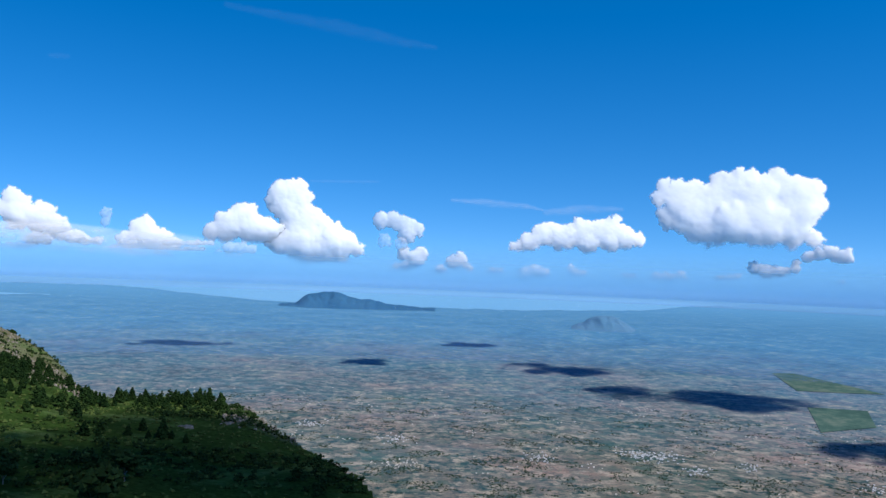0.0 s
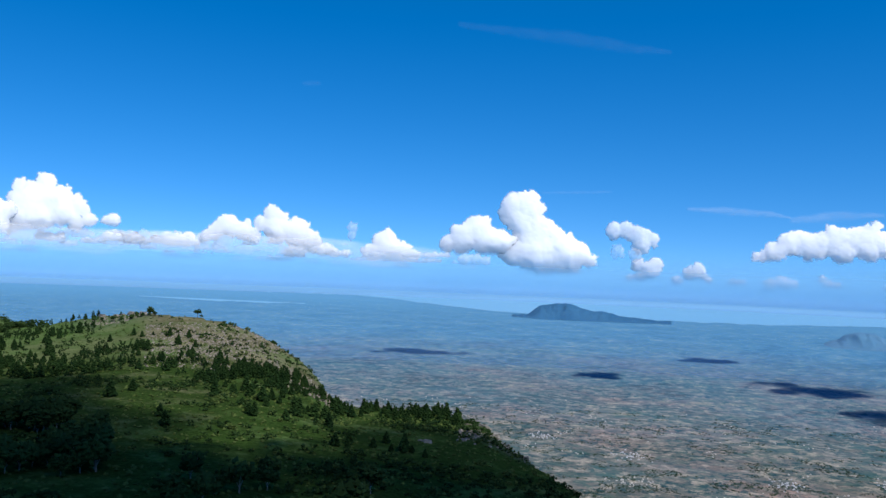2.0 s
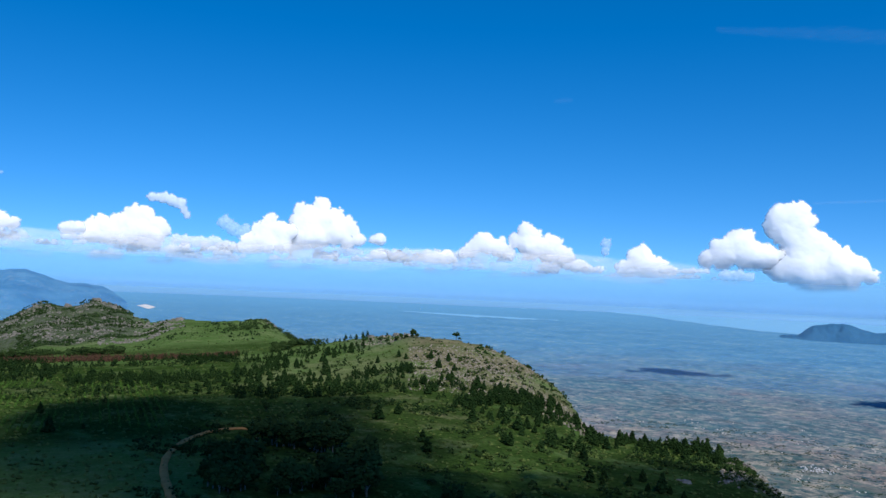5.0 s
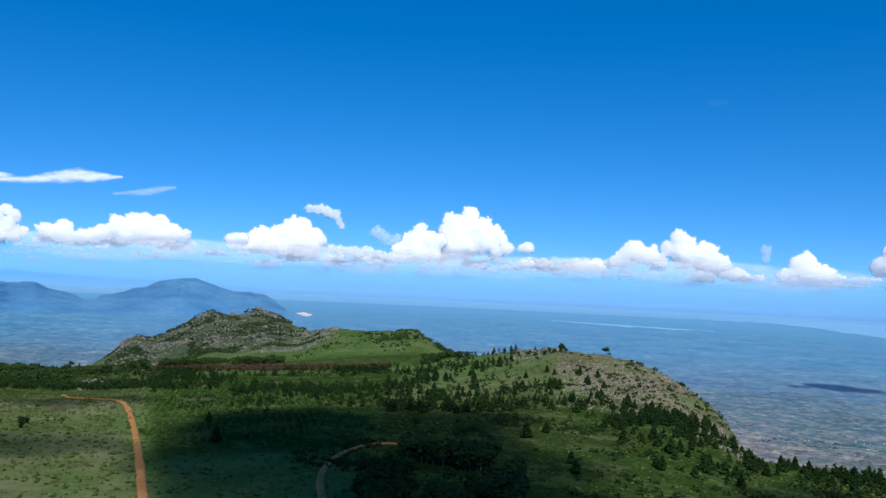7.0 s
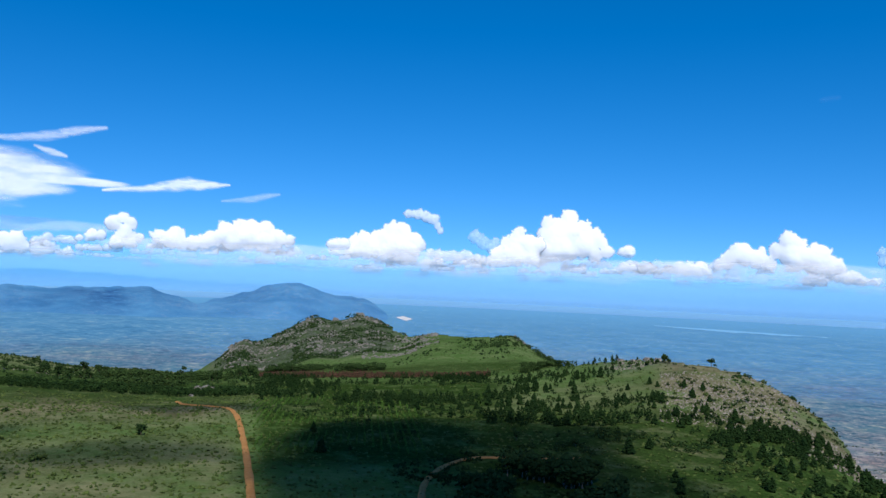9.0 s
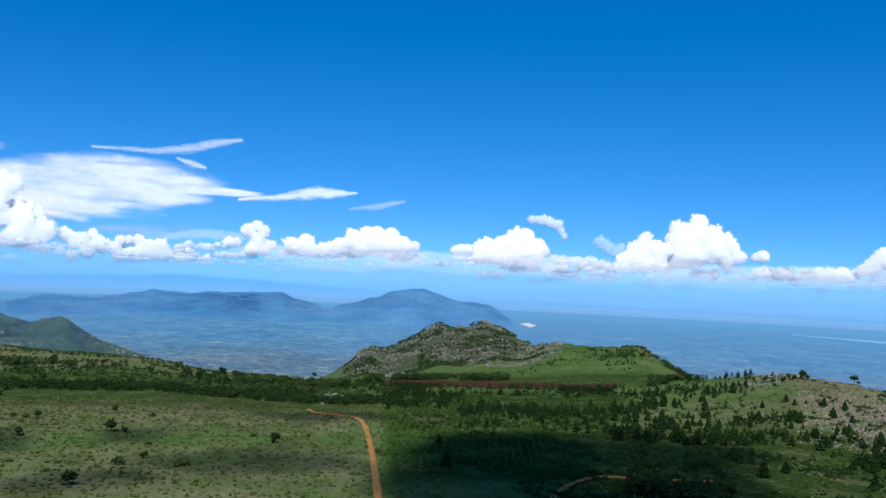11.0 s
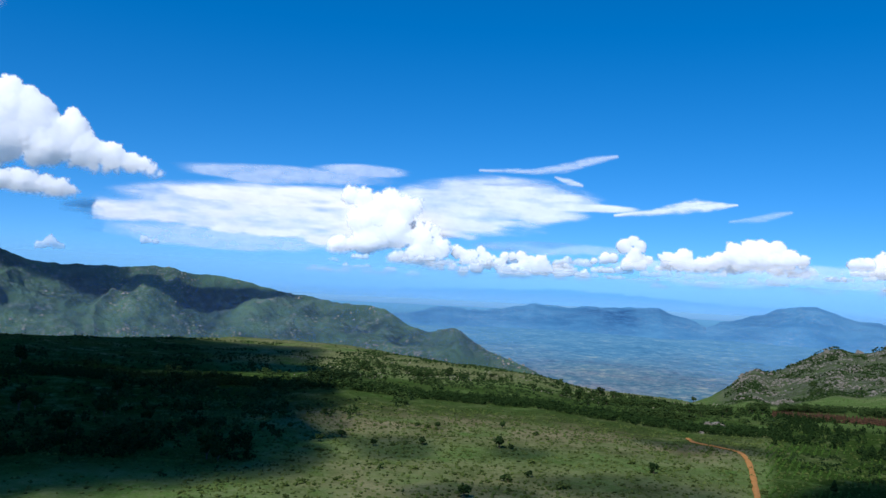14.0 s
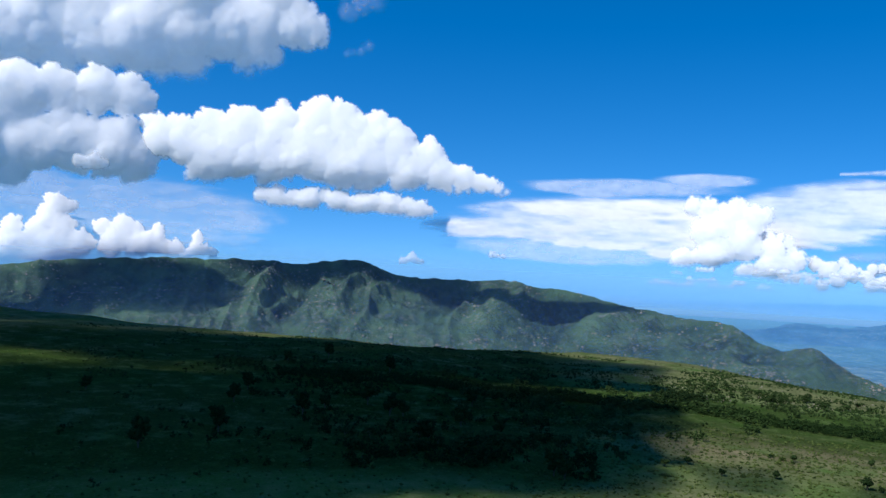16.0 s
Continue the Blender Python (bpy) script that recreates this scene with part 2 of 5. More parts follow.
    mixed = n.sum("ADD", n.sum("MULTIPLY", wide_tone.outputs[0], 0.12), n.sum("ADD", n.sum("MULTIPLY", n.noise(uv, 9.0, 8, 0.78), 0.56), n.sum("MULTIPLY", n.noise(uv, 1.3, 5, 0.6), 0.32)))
    haze_blue = n.ramp(mixed, (0.38, (0.024, 0.105, 0.205)), (0.45, (0.044, 0.160, 0.280)), (0.51, (0.064, 0.200, 0.325)), (0.57, (0.105, 0.245, 0.335)), (0.63, (0.230, 0.330, 0.350)))
    fields = n.mix(away, fields, haze_blue)
    # two paler steps of the painted haze, towards the horizon
    shore_haze = n.span(n.sum("ADD", flatter.outputs["Value"], n.sum("MULTIPLY", n.noise(uv, 0.35, 4), 4.0)), 10.0, 27.0, 0.0, 0.93)
    fields = n.mix(shore_haze, fields, (0.088, 0.250, 0.400))
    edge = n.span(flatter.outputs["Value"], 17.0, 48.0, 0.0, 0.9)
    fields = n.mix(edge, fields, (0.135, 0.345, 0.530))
    flat = n.attribute("plain")
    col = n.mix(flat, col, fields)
    return n.finish(col, 1.0, 0.0, n.noise(p, 1.1, 5, 0.7), n.span(flat, 0, 0.5, 0.6, 0.0), 0.5)


def rock_material(name, lo, hi):
    n = Nodes(name)
    p = n.place()
    t = n.ramp(n.noise(p, 0.5, 6, 0.7), (0.35, lo), (0.65, hi))
    lichen = n.mix(n.span(n.noise(p, 1.7, 4), 0.52, 0.6, 0, 0.6), t, (0.07, 0.072, 0.055))
    return n.finish(lichen, 0.92, 0.2, n.noise(p, 2.5, 5), 0.6, 0.3)


def mountain_material(name, low, high, bare, patch, scale, wood, relief=0.35):
    """Scrub and grass over rock, with bare outcrops; the far ones tinted with haze."""
    n = Nodes(name)
    p = n.place()
    veg = n.ramp(n.noise(p, scale, 6, 0.65), (0.36, low), (0.64, high))
    rocks = n.sum("MULTIPLY", n.span(n.noise(p, scale * 9, 6, 0.8), 0.53, 0.60, 0, patch), n.sum("ADD", n.span(n.noise(p, scale * 0.9, 4), 0.42, 0.60, 0, 0.7), n.sum("MULTIPLY", n.attribute("spine"), 0.6)))
    col = n.mix(rocks, veg, bare)
    # gullies: dark woodland, deepened in colour to paint in their shade
    gully = n.sum("MULTIPLY", n.attribute("gully"), n.span(n.noise(p, scale * 3, 5, 0.7), 0.35, 0.55))
    return n.finish(n.mix(gully, col, wood), 0.95, 0.1, n.noise(p, scale * 4, 7, 0.7), relief, 0.12 / scale)


def leaf_material(name, dark, light):
    n = Nodes(name)
    info = n.tree.nodes.new("ShaderNodeObjectInfo")
    geo = n.tree.nodes.new("ShaderNodeNewGeometry")
    t = n.sum("ADD", n.sum("MULTIPLY", info.outputs["Random"], 0.4), n.sum("MULTIPLY", geo.outputs["Random Per Island"], 0.6))
    return n.finish(n.ramp(t, (0.1, dark), (0.9, light)), 0.9, 0.03, n.noise(n.place(), 3.0, 3), 0.5, 0.3)


def bark_material(name, lo, hi):
    n = Nodes(name)
    return n.finish(n.ramp(n.noise(n.local(), 4.0, 4), (0.35, lo), (0.65, hi)), 0.95, 0.15)


def cloud_material(name, deep):
    """Bright cloud, frayed where it thins; light wanders a long way through a deep one and shines through a thin one."""
    n = Nodes(name)
    p = n.place()
    thick = n.attribute("thick")
    torn = n.sum("MULTIPLY", n.sum("SUBTRACT", n.noise(p, 0.05 if deep else 0.014, 5, 0.6), 0.5), n.sum("MULTIPLY", n.sum("MULTIPLY", thick, n.sum("SUBTRACT", 1.0, thick)), 2.2 if deep else 1.0))
    n.put(n.bsdf.inputs["Alpha"], n.sum("POWER", n.span(n.sum("ADD", thick, torn), 0.0, 1.0), 1.9))
    n.bsdf.inputs["Subsurface Weight"].default_value = 0.85 if deep else 0.0
    n.bsdf.inputs["Subsurface Radius"].default_value = (1, 1, 1)
    n.bsdf.inputs["Subsurface Scale"].default_value = 200.0
    return n.finish(n.ramp(n.noise(p, 0.01, 5), (0.3, (0.85, 0.85, 0.855) if deep else (0.68, 0.68, 0.69)), (0.7, (0.91, 0.91, 0.91) if deep else (0.74, 0.74, 0.74))), 1.0, 0.0, n.noise(p, 0.04, 5, 0.6), 0.08, 6.0)


def veil_material(name, lo, hi, most, colour=(0.95, 0.95, 0.95), through_light=0.5, scale=0.012, rim=True):
    """Thin ice cloud: torn fibres of white that let the sky through."""
    n = Nodes(name)
    p = n.local()
    stretch = n.node("ShaderNodeMapping", Vector=p, Scale=(0.35, 1.0, 2.2)).outputs[0]
    fibres = n.noise(stretch, scale, 6, 0.6)
    if rim:
        thick = n.attribute("thick")
        fibres = n.sum("ADD", fibres, n.sum("MULTIPLY", n.sum("SUBTRACT", thick, 1.0), 0.6))
    fade = n.span(fibres, lo, hi)
    if rim:
        fade = n.sum("MULTIPLY", fade, n.span(thick, 0.0, 0.25))
    d = n.node("ShaderNodeBsdfDiffuse", Color=colour)
    s = n.node("ShaderNodeBsdfTranslucent", Color=colour)
    c = n.node("ShaderNodeBsdfTransparent")
    a, b = n.node("ShaderNodeMixShader", Fac=through_light), n.node("ShaderNodeMixShader", Fac=n.sum("MULTIPLY", fade, most))
    n.put(a.inputs[1], d.outputs[0]), n.put(a.inputs[2], s.outputs[0])
    n.put(b.inputs[1], c.outputs[0]), n.put(b.inputs[2], a.outputs[0])
    n.put(n.tree.nodes["Material Output"].inputs[0], b.outputs[0])
    n.tree.nodes.remove(n.bsdf)
    return n.material


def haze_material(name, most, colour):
    """Even tinted veil in place of milky air: scatters light from both sides and lets the rest through."""
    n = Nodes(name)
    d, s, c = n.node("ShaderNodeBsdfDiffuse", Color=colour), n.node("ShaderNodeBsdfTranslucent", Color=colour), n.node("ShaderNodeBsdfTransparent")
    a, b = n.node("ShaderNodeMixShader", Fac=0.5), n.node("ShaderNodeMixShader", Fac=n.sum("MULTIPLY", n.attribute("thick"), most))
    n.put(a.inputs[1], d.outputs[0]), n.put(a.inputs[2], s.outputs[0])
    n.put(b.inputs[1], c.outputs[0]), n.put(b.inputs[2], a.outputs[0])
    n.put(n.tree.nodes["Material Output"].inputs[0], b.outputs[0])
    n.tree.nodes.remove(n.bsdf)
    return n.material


def water_material():
    n = Nodes("water")
    p = n.place()
    return n.finish((0.16, 0.38, 0.57), 0.6, 0.15, n.noise(p, 0.02, 4), 0.15, 2.0)


def track_material():
    n = Nodes("track_soil")
    p = n.place()
    return n.finish(n.ramp(n.noise(p, 0.35, 6, 0.7), (0.3, (0.26, 0.118, 0.034)), (0.7, (0.40, 0.20, 0.066))), 0.95, 0.1, n.noise(p, 2.0, 4), 0.5, 0.2)


GROUND, WATER, TRACK = ground_material(), water_material(), track_material()
ROCK = rock_material("granite", (0.075, 0.07, 0.06), (0.25, 0.23, 0.20))
PALE_ROCK = rock_material("pale_granite", (0.13, 0.112, 0.09), (0.33, 0.285, 0.24))
RANGE = mountain_material("range_slopes", (0.018, 0.046, 0.040), (0.062, 0.122, 0.070), (0.20, 0.188, 0.19), 0.9, 0.008, (0.009, 0.025, 0.029), 1.0)
# far slopes below carry the blue of distance haze in their base colours
FAR = mountain_material("hazed_far_slopes", (0.040, 0.165, 0.325), (0.078, 0.235, 0.400), (0.22, 0.29, 0.38), 0.7, 0.007, (0.018, 0.085, 0.215), 0.6)
FAINT_HILL = mountain_material("hazed_faint_slopes", (0.072, 0.185, 0.290), (0.090, 0.200, 0.305), (0.11, 0.215, 0.31), 0.5, 0.01, (0.08, 0.19, 0.305))
SHORE = mountain_material("hazed_horizon_slopes", (0.10, 0.50, 0.64), (0.107, 0.515, 0.66), (0.115, 0.525, 0.67), 0.4, 0.004, (0.10, 0.495, 0.63), 0.05)
ISLE = mountain_material("hazed_isle_slopes", (0.018, 0.088, 0.180), (0.030, 0.116, 0.218), (0.05, 0.13, 0.225), 0.4, 0.008, (0.020, 0.10, 0.205))
PINE = leaf_material("pine_needles", (0.006, 0.017, 0.005), (0.020, 0.042, 0.011))
SAPLING = leaf_material("sapling_needles", (0.030, 0.068, 0.012), (0.072, 0.140, 0.026))
BROAD = leaf_material("broad_leaves", (0.010, 0.024, 0.007), (0.034, 0.060, 0.017))
BROWN = leaf_material("withered_needles", (0.030, 0.021, 0.013), (0.088, 0.047, 0.030))
SCRUB = leaf_material("scrub_leaves", (0.020, 0.036, 0.009), (0.075, 0.105, 0.028))
WOODS = leaf_material("plain_leaves", (0.014, 0.032, 0.022), (0.035, 0.060, 0.040))
BARK = bark_material("bark", (0.05, 0.035, 0.025), (0.13, 0.10, 0.075))
PALE_BARK = bark_material("pale_bark", (0.10, 0.09, 0.075), (0.24, 0.22, 0.19))
CLOUD, THIN_CLOUD = cloud_material("cloud", True), cloud_material("thin_cloud", False)
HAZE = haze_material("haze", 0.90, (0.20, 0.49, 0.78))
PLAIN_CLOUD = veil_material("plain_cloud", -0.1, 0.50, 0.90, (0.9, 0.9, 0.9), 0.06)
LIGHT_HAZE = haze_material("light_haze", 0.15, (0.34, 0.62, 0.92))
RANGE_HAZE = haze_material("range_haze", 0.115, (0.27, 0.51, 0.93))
MID_HAZE = haze_material("mid_haze", 0.40, (0.38, 0.63, 0.86))
FAIR_CLOUD = veil_material("fair_cloud", -0.15, 0.45, 0.34, (0.9, 0.9, 0.9), 0.06)
SHADE_CLOUD = veil_material("shade_cloud", -0.15, 0.65, 0.78, (0.9, 0.9, 0.9), 0.06)
LOOSE_CLOUD = veil_material("loose_cloud", -0.15, 0.45, 0.64, (0.9, 0.9, 0.9), 0.06)
RAIN_CLOUD = veil_material("dense_cloud", -0.15, 0.55, 1.0, (0.9, 0.9, 0.9), 0.06)
WALLS = bark_material("house_walls", (0.40, 0.36, 0.32), (0.72, 0.70, 0.66))
TIN = bark_material("tin_roof", (0.35, 0.36, 0.38), (0.65, 0.66, 0.68))


# ---- ground: one sheet from the plateau to the horizon ----
def ground_sheet():
    az = np.concatenate([np.arange(-180, -36, 6.0), np.arange(-36, 142, 0.34), np.arange(142, 180, 6.0)])
    r = np.concatenate([[0.05, 6.0, 20.0, 45.0], np.geomspace(80, 1750, 250), np.geomspace(1780, HORIZON, 60)])
    A, Rr = np.meshgrid(az, r, indexing="ij")
    Z = land(A, Rr)
    X, Y = -np.sin(np.radians(A)) * Rr, np.cos(np.radians(A)) * Rr
    na, nr = A.shape
    verts = np.stack([X, Y, Z], -1).reshape(-1, 3)
    i, j = np.meshgrid(np.arange(na), np.arange(nr - 1), indexing="ij")
    i2 = (i + 1) % na
    faces = np.stack([i * nr + j, i * nr + j + 1, i2 * nr + j + 1, i2 * nr + j], -1).reshape(-1, 4)
    faces = faces[:, ::-1]
    me = bpy.data.meshes.new("ground")
    me.from_pydata(verts.tolist(), [], faces.tolist())
    me.polygons.foreach_set("use_smooth", [True] * len(me.polygons))
    on_plain = step(0, 260, Rr - back_r(A) - 60)
    dry = np.clip(step(440, 330, Rr) * step(61, 63, A) * step(100, 88, A) * 0.55 + step(560, 520, Rr) * step(400, 440, Rr) * step(61, 64, A) * step(96, 88, A) * 0.55 + step(430, 480, Rr) * step(640, 560, Rr) * 0.35
                  + 1.3 * step(430, 490, Rr) * step(760, 690, Rr) * step(22, 25, A) * step(36, 32, A)
                  + step(300, 340, Rr) * step(480, 420, Rr) * step(28, 31, A) * step(42, 38, A) * 0.6
                  + step(700, 800, Rr) * step(64, 70, A) * 0.5 + 0.12, 0, 1)
    # plant cover; the last term only deepens the cloud-shaded meadow in colour
    heath_and_shade = np.clip(step(43, 46, A) * step(61.2, 60.6, A) * step(300, 340, Rr) * step(700, 620, Rr) + step(480, 530, Rr) * step(740, 680, Rr) * step(60, 63, A) * step(116, 105, A) * 0.8
                    + step(-14, -8, A) * step(48, 44, A) * step(500, 450, Rr) * 0.95 + step(40, 42, A) * step(64, 62, A) * step(700, 740, Rr) * step(900, 830, Rr) * 0.8
                    + step(1090, 1150, Rr) * step(1700, 1600, Rr) * step(51, 53, A) * step(64.5, 62.5, A) * 0.85
                    + step(94, 99, A) * step(145, 138, A) * step(340, 375, Rr) * step(1050, 950, Rr) * 0.85, 0, 1)
    for name, values in (("heath_and_shade", heath_and_shade), ("plain", on_plain), ("rock", rocky(A, Rr)), ("dry", dry)):
        me.attributes.new(name, "FLOAT", "POINT").data.foreach_set("value", values.reshape(-1).astype(np.float32))
    true_r = 0.8 / np.maximum((eye_level(A) - plain_z(A, Rr)) / Rr, 0.012)
    uv = np.stack([-np.sin(np.radians(A)) * true_r, np.cos(np.radians(A)) * true_r], -1).reshape(-1, 2)
    loops = np.empty(len(me.loops), dtype=np.int64)
    me.loops.foreach_get("vertex_index", loops)
    me.uv_layers.new(name="plan").data.foreach_set("uv", uv[loops].reshape(-1).astype(np.float32))
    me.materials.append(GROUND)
    me.update()
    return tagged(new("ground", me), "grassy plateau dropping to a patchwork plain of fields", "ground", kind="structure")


ground_sheet()


def sheet_on_plain(name, rows, lift, material, label, category):
    """Water lying on the plain between two shores: az, far edge and near edge as angles below eye level."""
    far, near = table(rows, 1, 0.6), table(rows, 2, 0.6)
    az = np.arange(min(q[0] for q in rows), max(q[0] for q in rows), 0.15)
    s = np.linspace(0, 1, 7)
    verts, faces = [], []
    for k, a in enumerate(az):
        ripple = (fbm(np.array([a * 1.3]), np.array([4.0]), 77)[0] - 0.47) * 0.12
        for q in s:
            low = math.tan(radians(float(far(a)) * (1 - q) + (float(near(a)) + ripple * q) * q))
            r = PLAIN_A / (low + PLAIN_B)
            verts.append(polar(a, r, float(plain_z(a, r)) + lift))
    m = len(s)
    for k in range(len(az) - 1):
        for q in range(m - 1):
            faces.append((k * m + q, k * m + q + 1, (k + 1) * m + q + 1, (k + 1) * m + q))
    ob = mesh_object(name, verts, faces, material)
    return tagged(ob, label, category, kind="structure")


sheet_on_plain("lake", [(-19, 1.5, 1.52), (-15.4, 1.46, 1.8), (-12.9, 1.44, 2.16), (-4.5, 1.42, 2.5), (4.6, 1.46, 2.56), (12.3, 1.5, 2.42),
                        (17.6, 1.56, 1.99), (20.6, 1.6, 1.74), (24, 1.66, 1.70), (27, 1.7, 1.72)], 0.8, WATER,
               "pale blue lake lying across the far plain", "lake")
sheet_on_plain("lagoon", [(24.5, 2.38, 2.40), (27, 2.34, 2.44), (31, 2.28, 2.40), (35, 2.24, 2.28)], 0.8, WATER,
               "narrow pale strip of water on the plain", "lake")


# ---- mountains ----
def ridge(name, rows, r_top, front, back, spur, material, label, seed, da=0.12, ns=46, eye=None, kind="", slant=0.0, carve=0.45):
    """A mountain whose crest stands at angles over eye level: az, angle. Spurs and gullies run down its face."""
    top = table(rows, 1, 0.25)
    a0, a1 = min(q[0] for q in rows), max(q[0] for q in rows)
    az = np.arange(a0, a1 + da, da)
    s = np.concatenate([np.linspace(-1, 0, ns), np.linspace(0, 1, 10)[1:]])
    A, S = np.meshgrid(az, s, indexing="ij")
    R0 = (r_top(A) if callable(r_top) else r_top) + (fbm(A * 0.12, A * 0 + seed, seed, 2) - 0.4) * 0.18 * front
    Rr = R0 + np.where(S < 0, S * front, S * back)
    level = eye_level(A) if eye is None else eye
    ragged_top = (fbm(A * 1.6, A * 0 + 1, seed + 40, 4) - 0.47) * 0.24
    zc = level + R0 * np.tan(np.radians(top(A) + ragged_top))
    base = plain_z(A, Rr) - 6
    arc = np.radians(A) * 3200
    bend = (fbm(arc / spur * 0.5, S * 1.6, seed + 2, 2) - 0.4) * 1.2 + slant * S
    ribs = 1 - np.abs(2 * vnoise(arc / spur + bend, S * 0.55 + 3, seed + 3) - 1) * 1.1 - np.abs(2 * vnoise(arc / spur * 2.3 + bend * 2, S * 1.2, seed + 4) - 1) * 0.45
    fine = fbm(arc / (spur * 0.22), S * front / (spur * 0.22), seed + 9, 4) - 0.47
    d = np.abs(S)
    fall = (1 - d) * 0.45 + (1 - d ** 1.7) * 0.55
    relief = np.clip(d * 4.5, 0, 1) * (1 - d) ** 0.8 * (S < 0)
    h = np.maximum(zc - plain_z(A, R0), 2)
    Z = base + (zc - base) * fall + relief * h * (carve * (ribs - 0.85) + 0.26 * fine)
    spine = np.clip((ribs - 0.42) * 2.2, 0, 1) * np.clip(d * 5, 0, 1)
    crest2 = 1 - np.abs(2 * vnoise(arc / (spur * 0.27) + bend * 3, S * front / (spur * 0.5), seed + 21) - 1)
    Z = Z + relief * h * 0.20 * (crest2 - 0.7)
    Z = Z + (fbm(arc / (spur * 0.1), S * front / (spur * 0.1), seed + 15, 3) - 0.44) * h * 0.05 * np.clip(d * 6, 0.35, 1) * (d < 1)
    Z = np.minimum(Z, level + Rr * np.tan(np.radians(top(A) + ragged_top + 0.03)))
    Z = np.maximum(Z, base)
    X, Y = -np.sin(np.radians(A)) * Rr, np.cos(np.radians(A)) * Rr
    na, m = A.shape
    i, j = np.meshgrid(np.arange(na - 1), np.arange(m - 1), indexing="ij")
    faces = np.stack([i * m + j, (i + 1) * m + j, (i + 1) * m + j + 1, i * m + j + 1], -1).reshape(-1, 4)
    ob = mesh_object(name, np.stack([X, Y, Z], -1).reshape(-1, 3).tolist(), faces.tolist(), material)
    gully = np.clip((0.45 - ribs) * 1.8, 0, 1) * np.clip(relief * 1.6, 0, 1)
    ob.data.attributes.new("gully", "FLOAT", "POINT").data.foreach_set("value", gully.reshape(-1).astype(np.float32))
    ob.data.attributes.new("spine", "FLOAT", "POINT").data.foreach_set("value", spine.reshape(-1).astype(np.float32))
    return tagged(ob, label, "mountain", kind=kind)


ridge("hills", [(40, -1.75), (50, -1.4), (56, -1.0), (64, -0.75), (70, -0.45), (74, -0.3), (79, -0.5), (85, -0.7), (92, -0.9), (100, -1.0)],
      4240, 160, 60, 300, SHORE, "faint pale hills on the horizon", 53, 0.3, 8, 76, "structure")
THE_RANGE = ridge("mountain_range", [(71, -8.2), (74, -6.7), (76.5, -5.6), (78.2, -4.95), (79.3, -4.4), (80.5, -3.5), (81.0, -3.3), (81.8, -3.5), (82.7, -3.72), (83.9, -3.35), (85.4, -2.4), (86.5, -2.06), (88.9, -1.98),
                         (90.4, -1.64), (91.1, -1.66), (92.6, -1.42), (94.4, -0.92), (96.3, -0.52), (98.1, -0.48), (100.0, -0.04), (101.6, -0.24), (103.8, -0.19), (106.1, -0.25),
                         (108, 0.02), (109.4, 0.72), (110.8, 0.85), (112.5, 0.62), (113.6, 0.37), (115.1, 0.42), (117.3, 0.49), (121.2, 0.36),
                         (124.9, 0.24), (128.1, -0.07), (130, -0.24), (131.8, -0.6), (137, -0.4), (148, -0.2)],
      table([(70, 1950), (76, 2050), (82, 2450), (88, 2800), (95, 3100), (150, 3200)], 1, 1.5), 760, 450, 205, RANGE, "green rocky mountain range with steep gullied flanks", 4, 0.07, 110, 86, "", 0.6, 0.72)
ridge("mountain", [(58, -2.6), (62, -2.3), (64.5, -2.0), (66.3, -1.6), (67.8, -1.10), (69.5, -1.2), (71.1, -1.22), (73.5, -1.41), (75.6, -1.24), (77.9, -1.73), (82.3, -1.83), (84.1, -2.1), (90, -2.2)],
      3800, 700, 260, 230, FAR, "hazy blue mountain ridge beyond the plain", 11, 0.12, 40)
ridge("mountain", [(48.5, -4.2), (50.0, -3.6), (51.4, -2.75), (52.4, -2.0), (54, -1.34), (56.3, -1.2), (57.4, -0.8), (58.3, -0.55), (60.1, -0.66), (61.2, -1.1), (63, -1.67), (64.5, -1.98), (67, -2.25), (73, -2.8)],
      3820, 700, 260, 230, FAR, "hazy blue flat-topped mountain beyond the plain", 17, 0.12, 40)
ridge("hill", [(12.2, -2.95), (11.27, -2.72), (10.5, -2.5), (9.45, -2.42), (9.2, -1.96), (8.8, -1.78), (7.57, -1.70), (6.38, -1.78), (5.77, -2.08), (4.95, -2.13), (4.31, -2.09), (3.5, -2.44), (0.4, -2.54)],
      3330, 110, 110, 60, ISLE, "steep hill beside the lake, painted haze-blue", 23, 0.08, 18, 54)
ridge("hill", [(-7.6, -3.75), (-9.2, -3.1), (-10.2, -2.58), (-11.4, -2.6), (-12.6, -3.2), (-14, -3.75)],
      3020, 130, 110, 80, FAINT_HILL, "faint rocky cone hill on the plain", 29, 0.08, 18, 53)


# ---- clouds ----
cloud_count = itertools.count(1)


def blurred(field, sigma):
    """A field softened by a bell curve of that many cells."""
    k = np.exp(-0.5 * (np.arange(-int(3 * sigma) - 1, int(3 * sigma) + 2) / sigma) ** 2)
    k, pad = k / k.sum(), len(k) // 2
    for axis in (0, 1):
        wide = np.pad(field, [(pad, pad) if q == axis else (0, 0) for q in (0, 1)], mode="edge")
        field = sum(w * np.take(wide, np.arange(field.shape[axis]) + q, axis=axis) for q, w in enumerate(k))
    return field


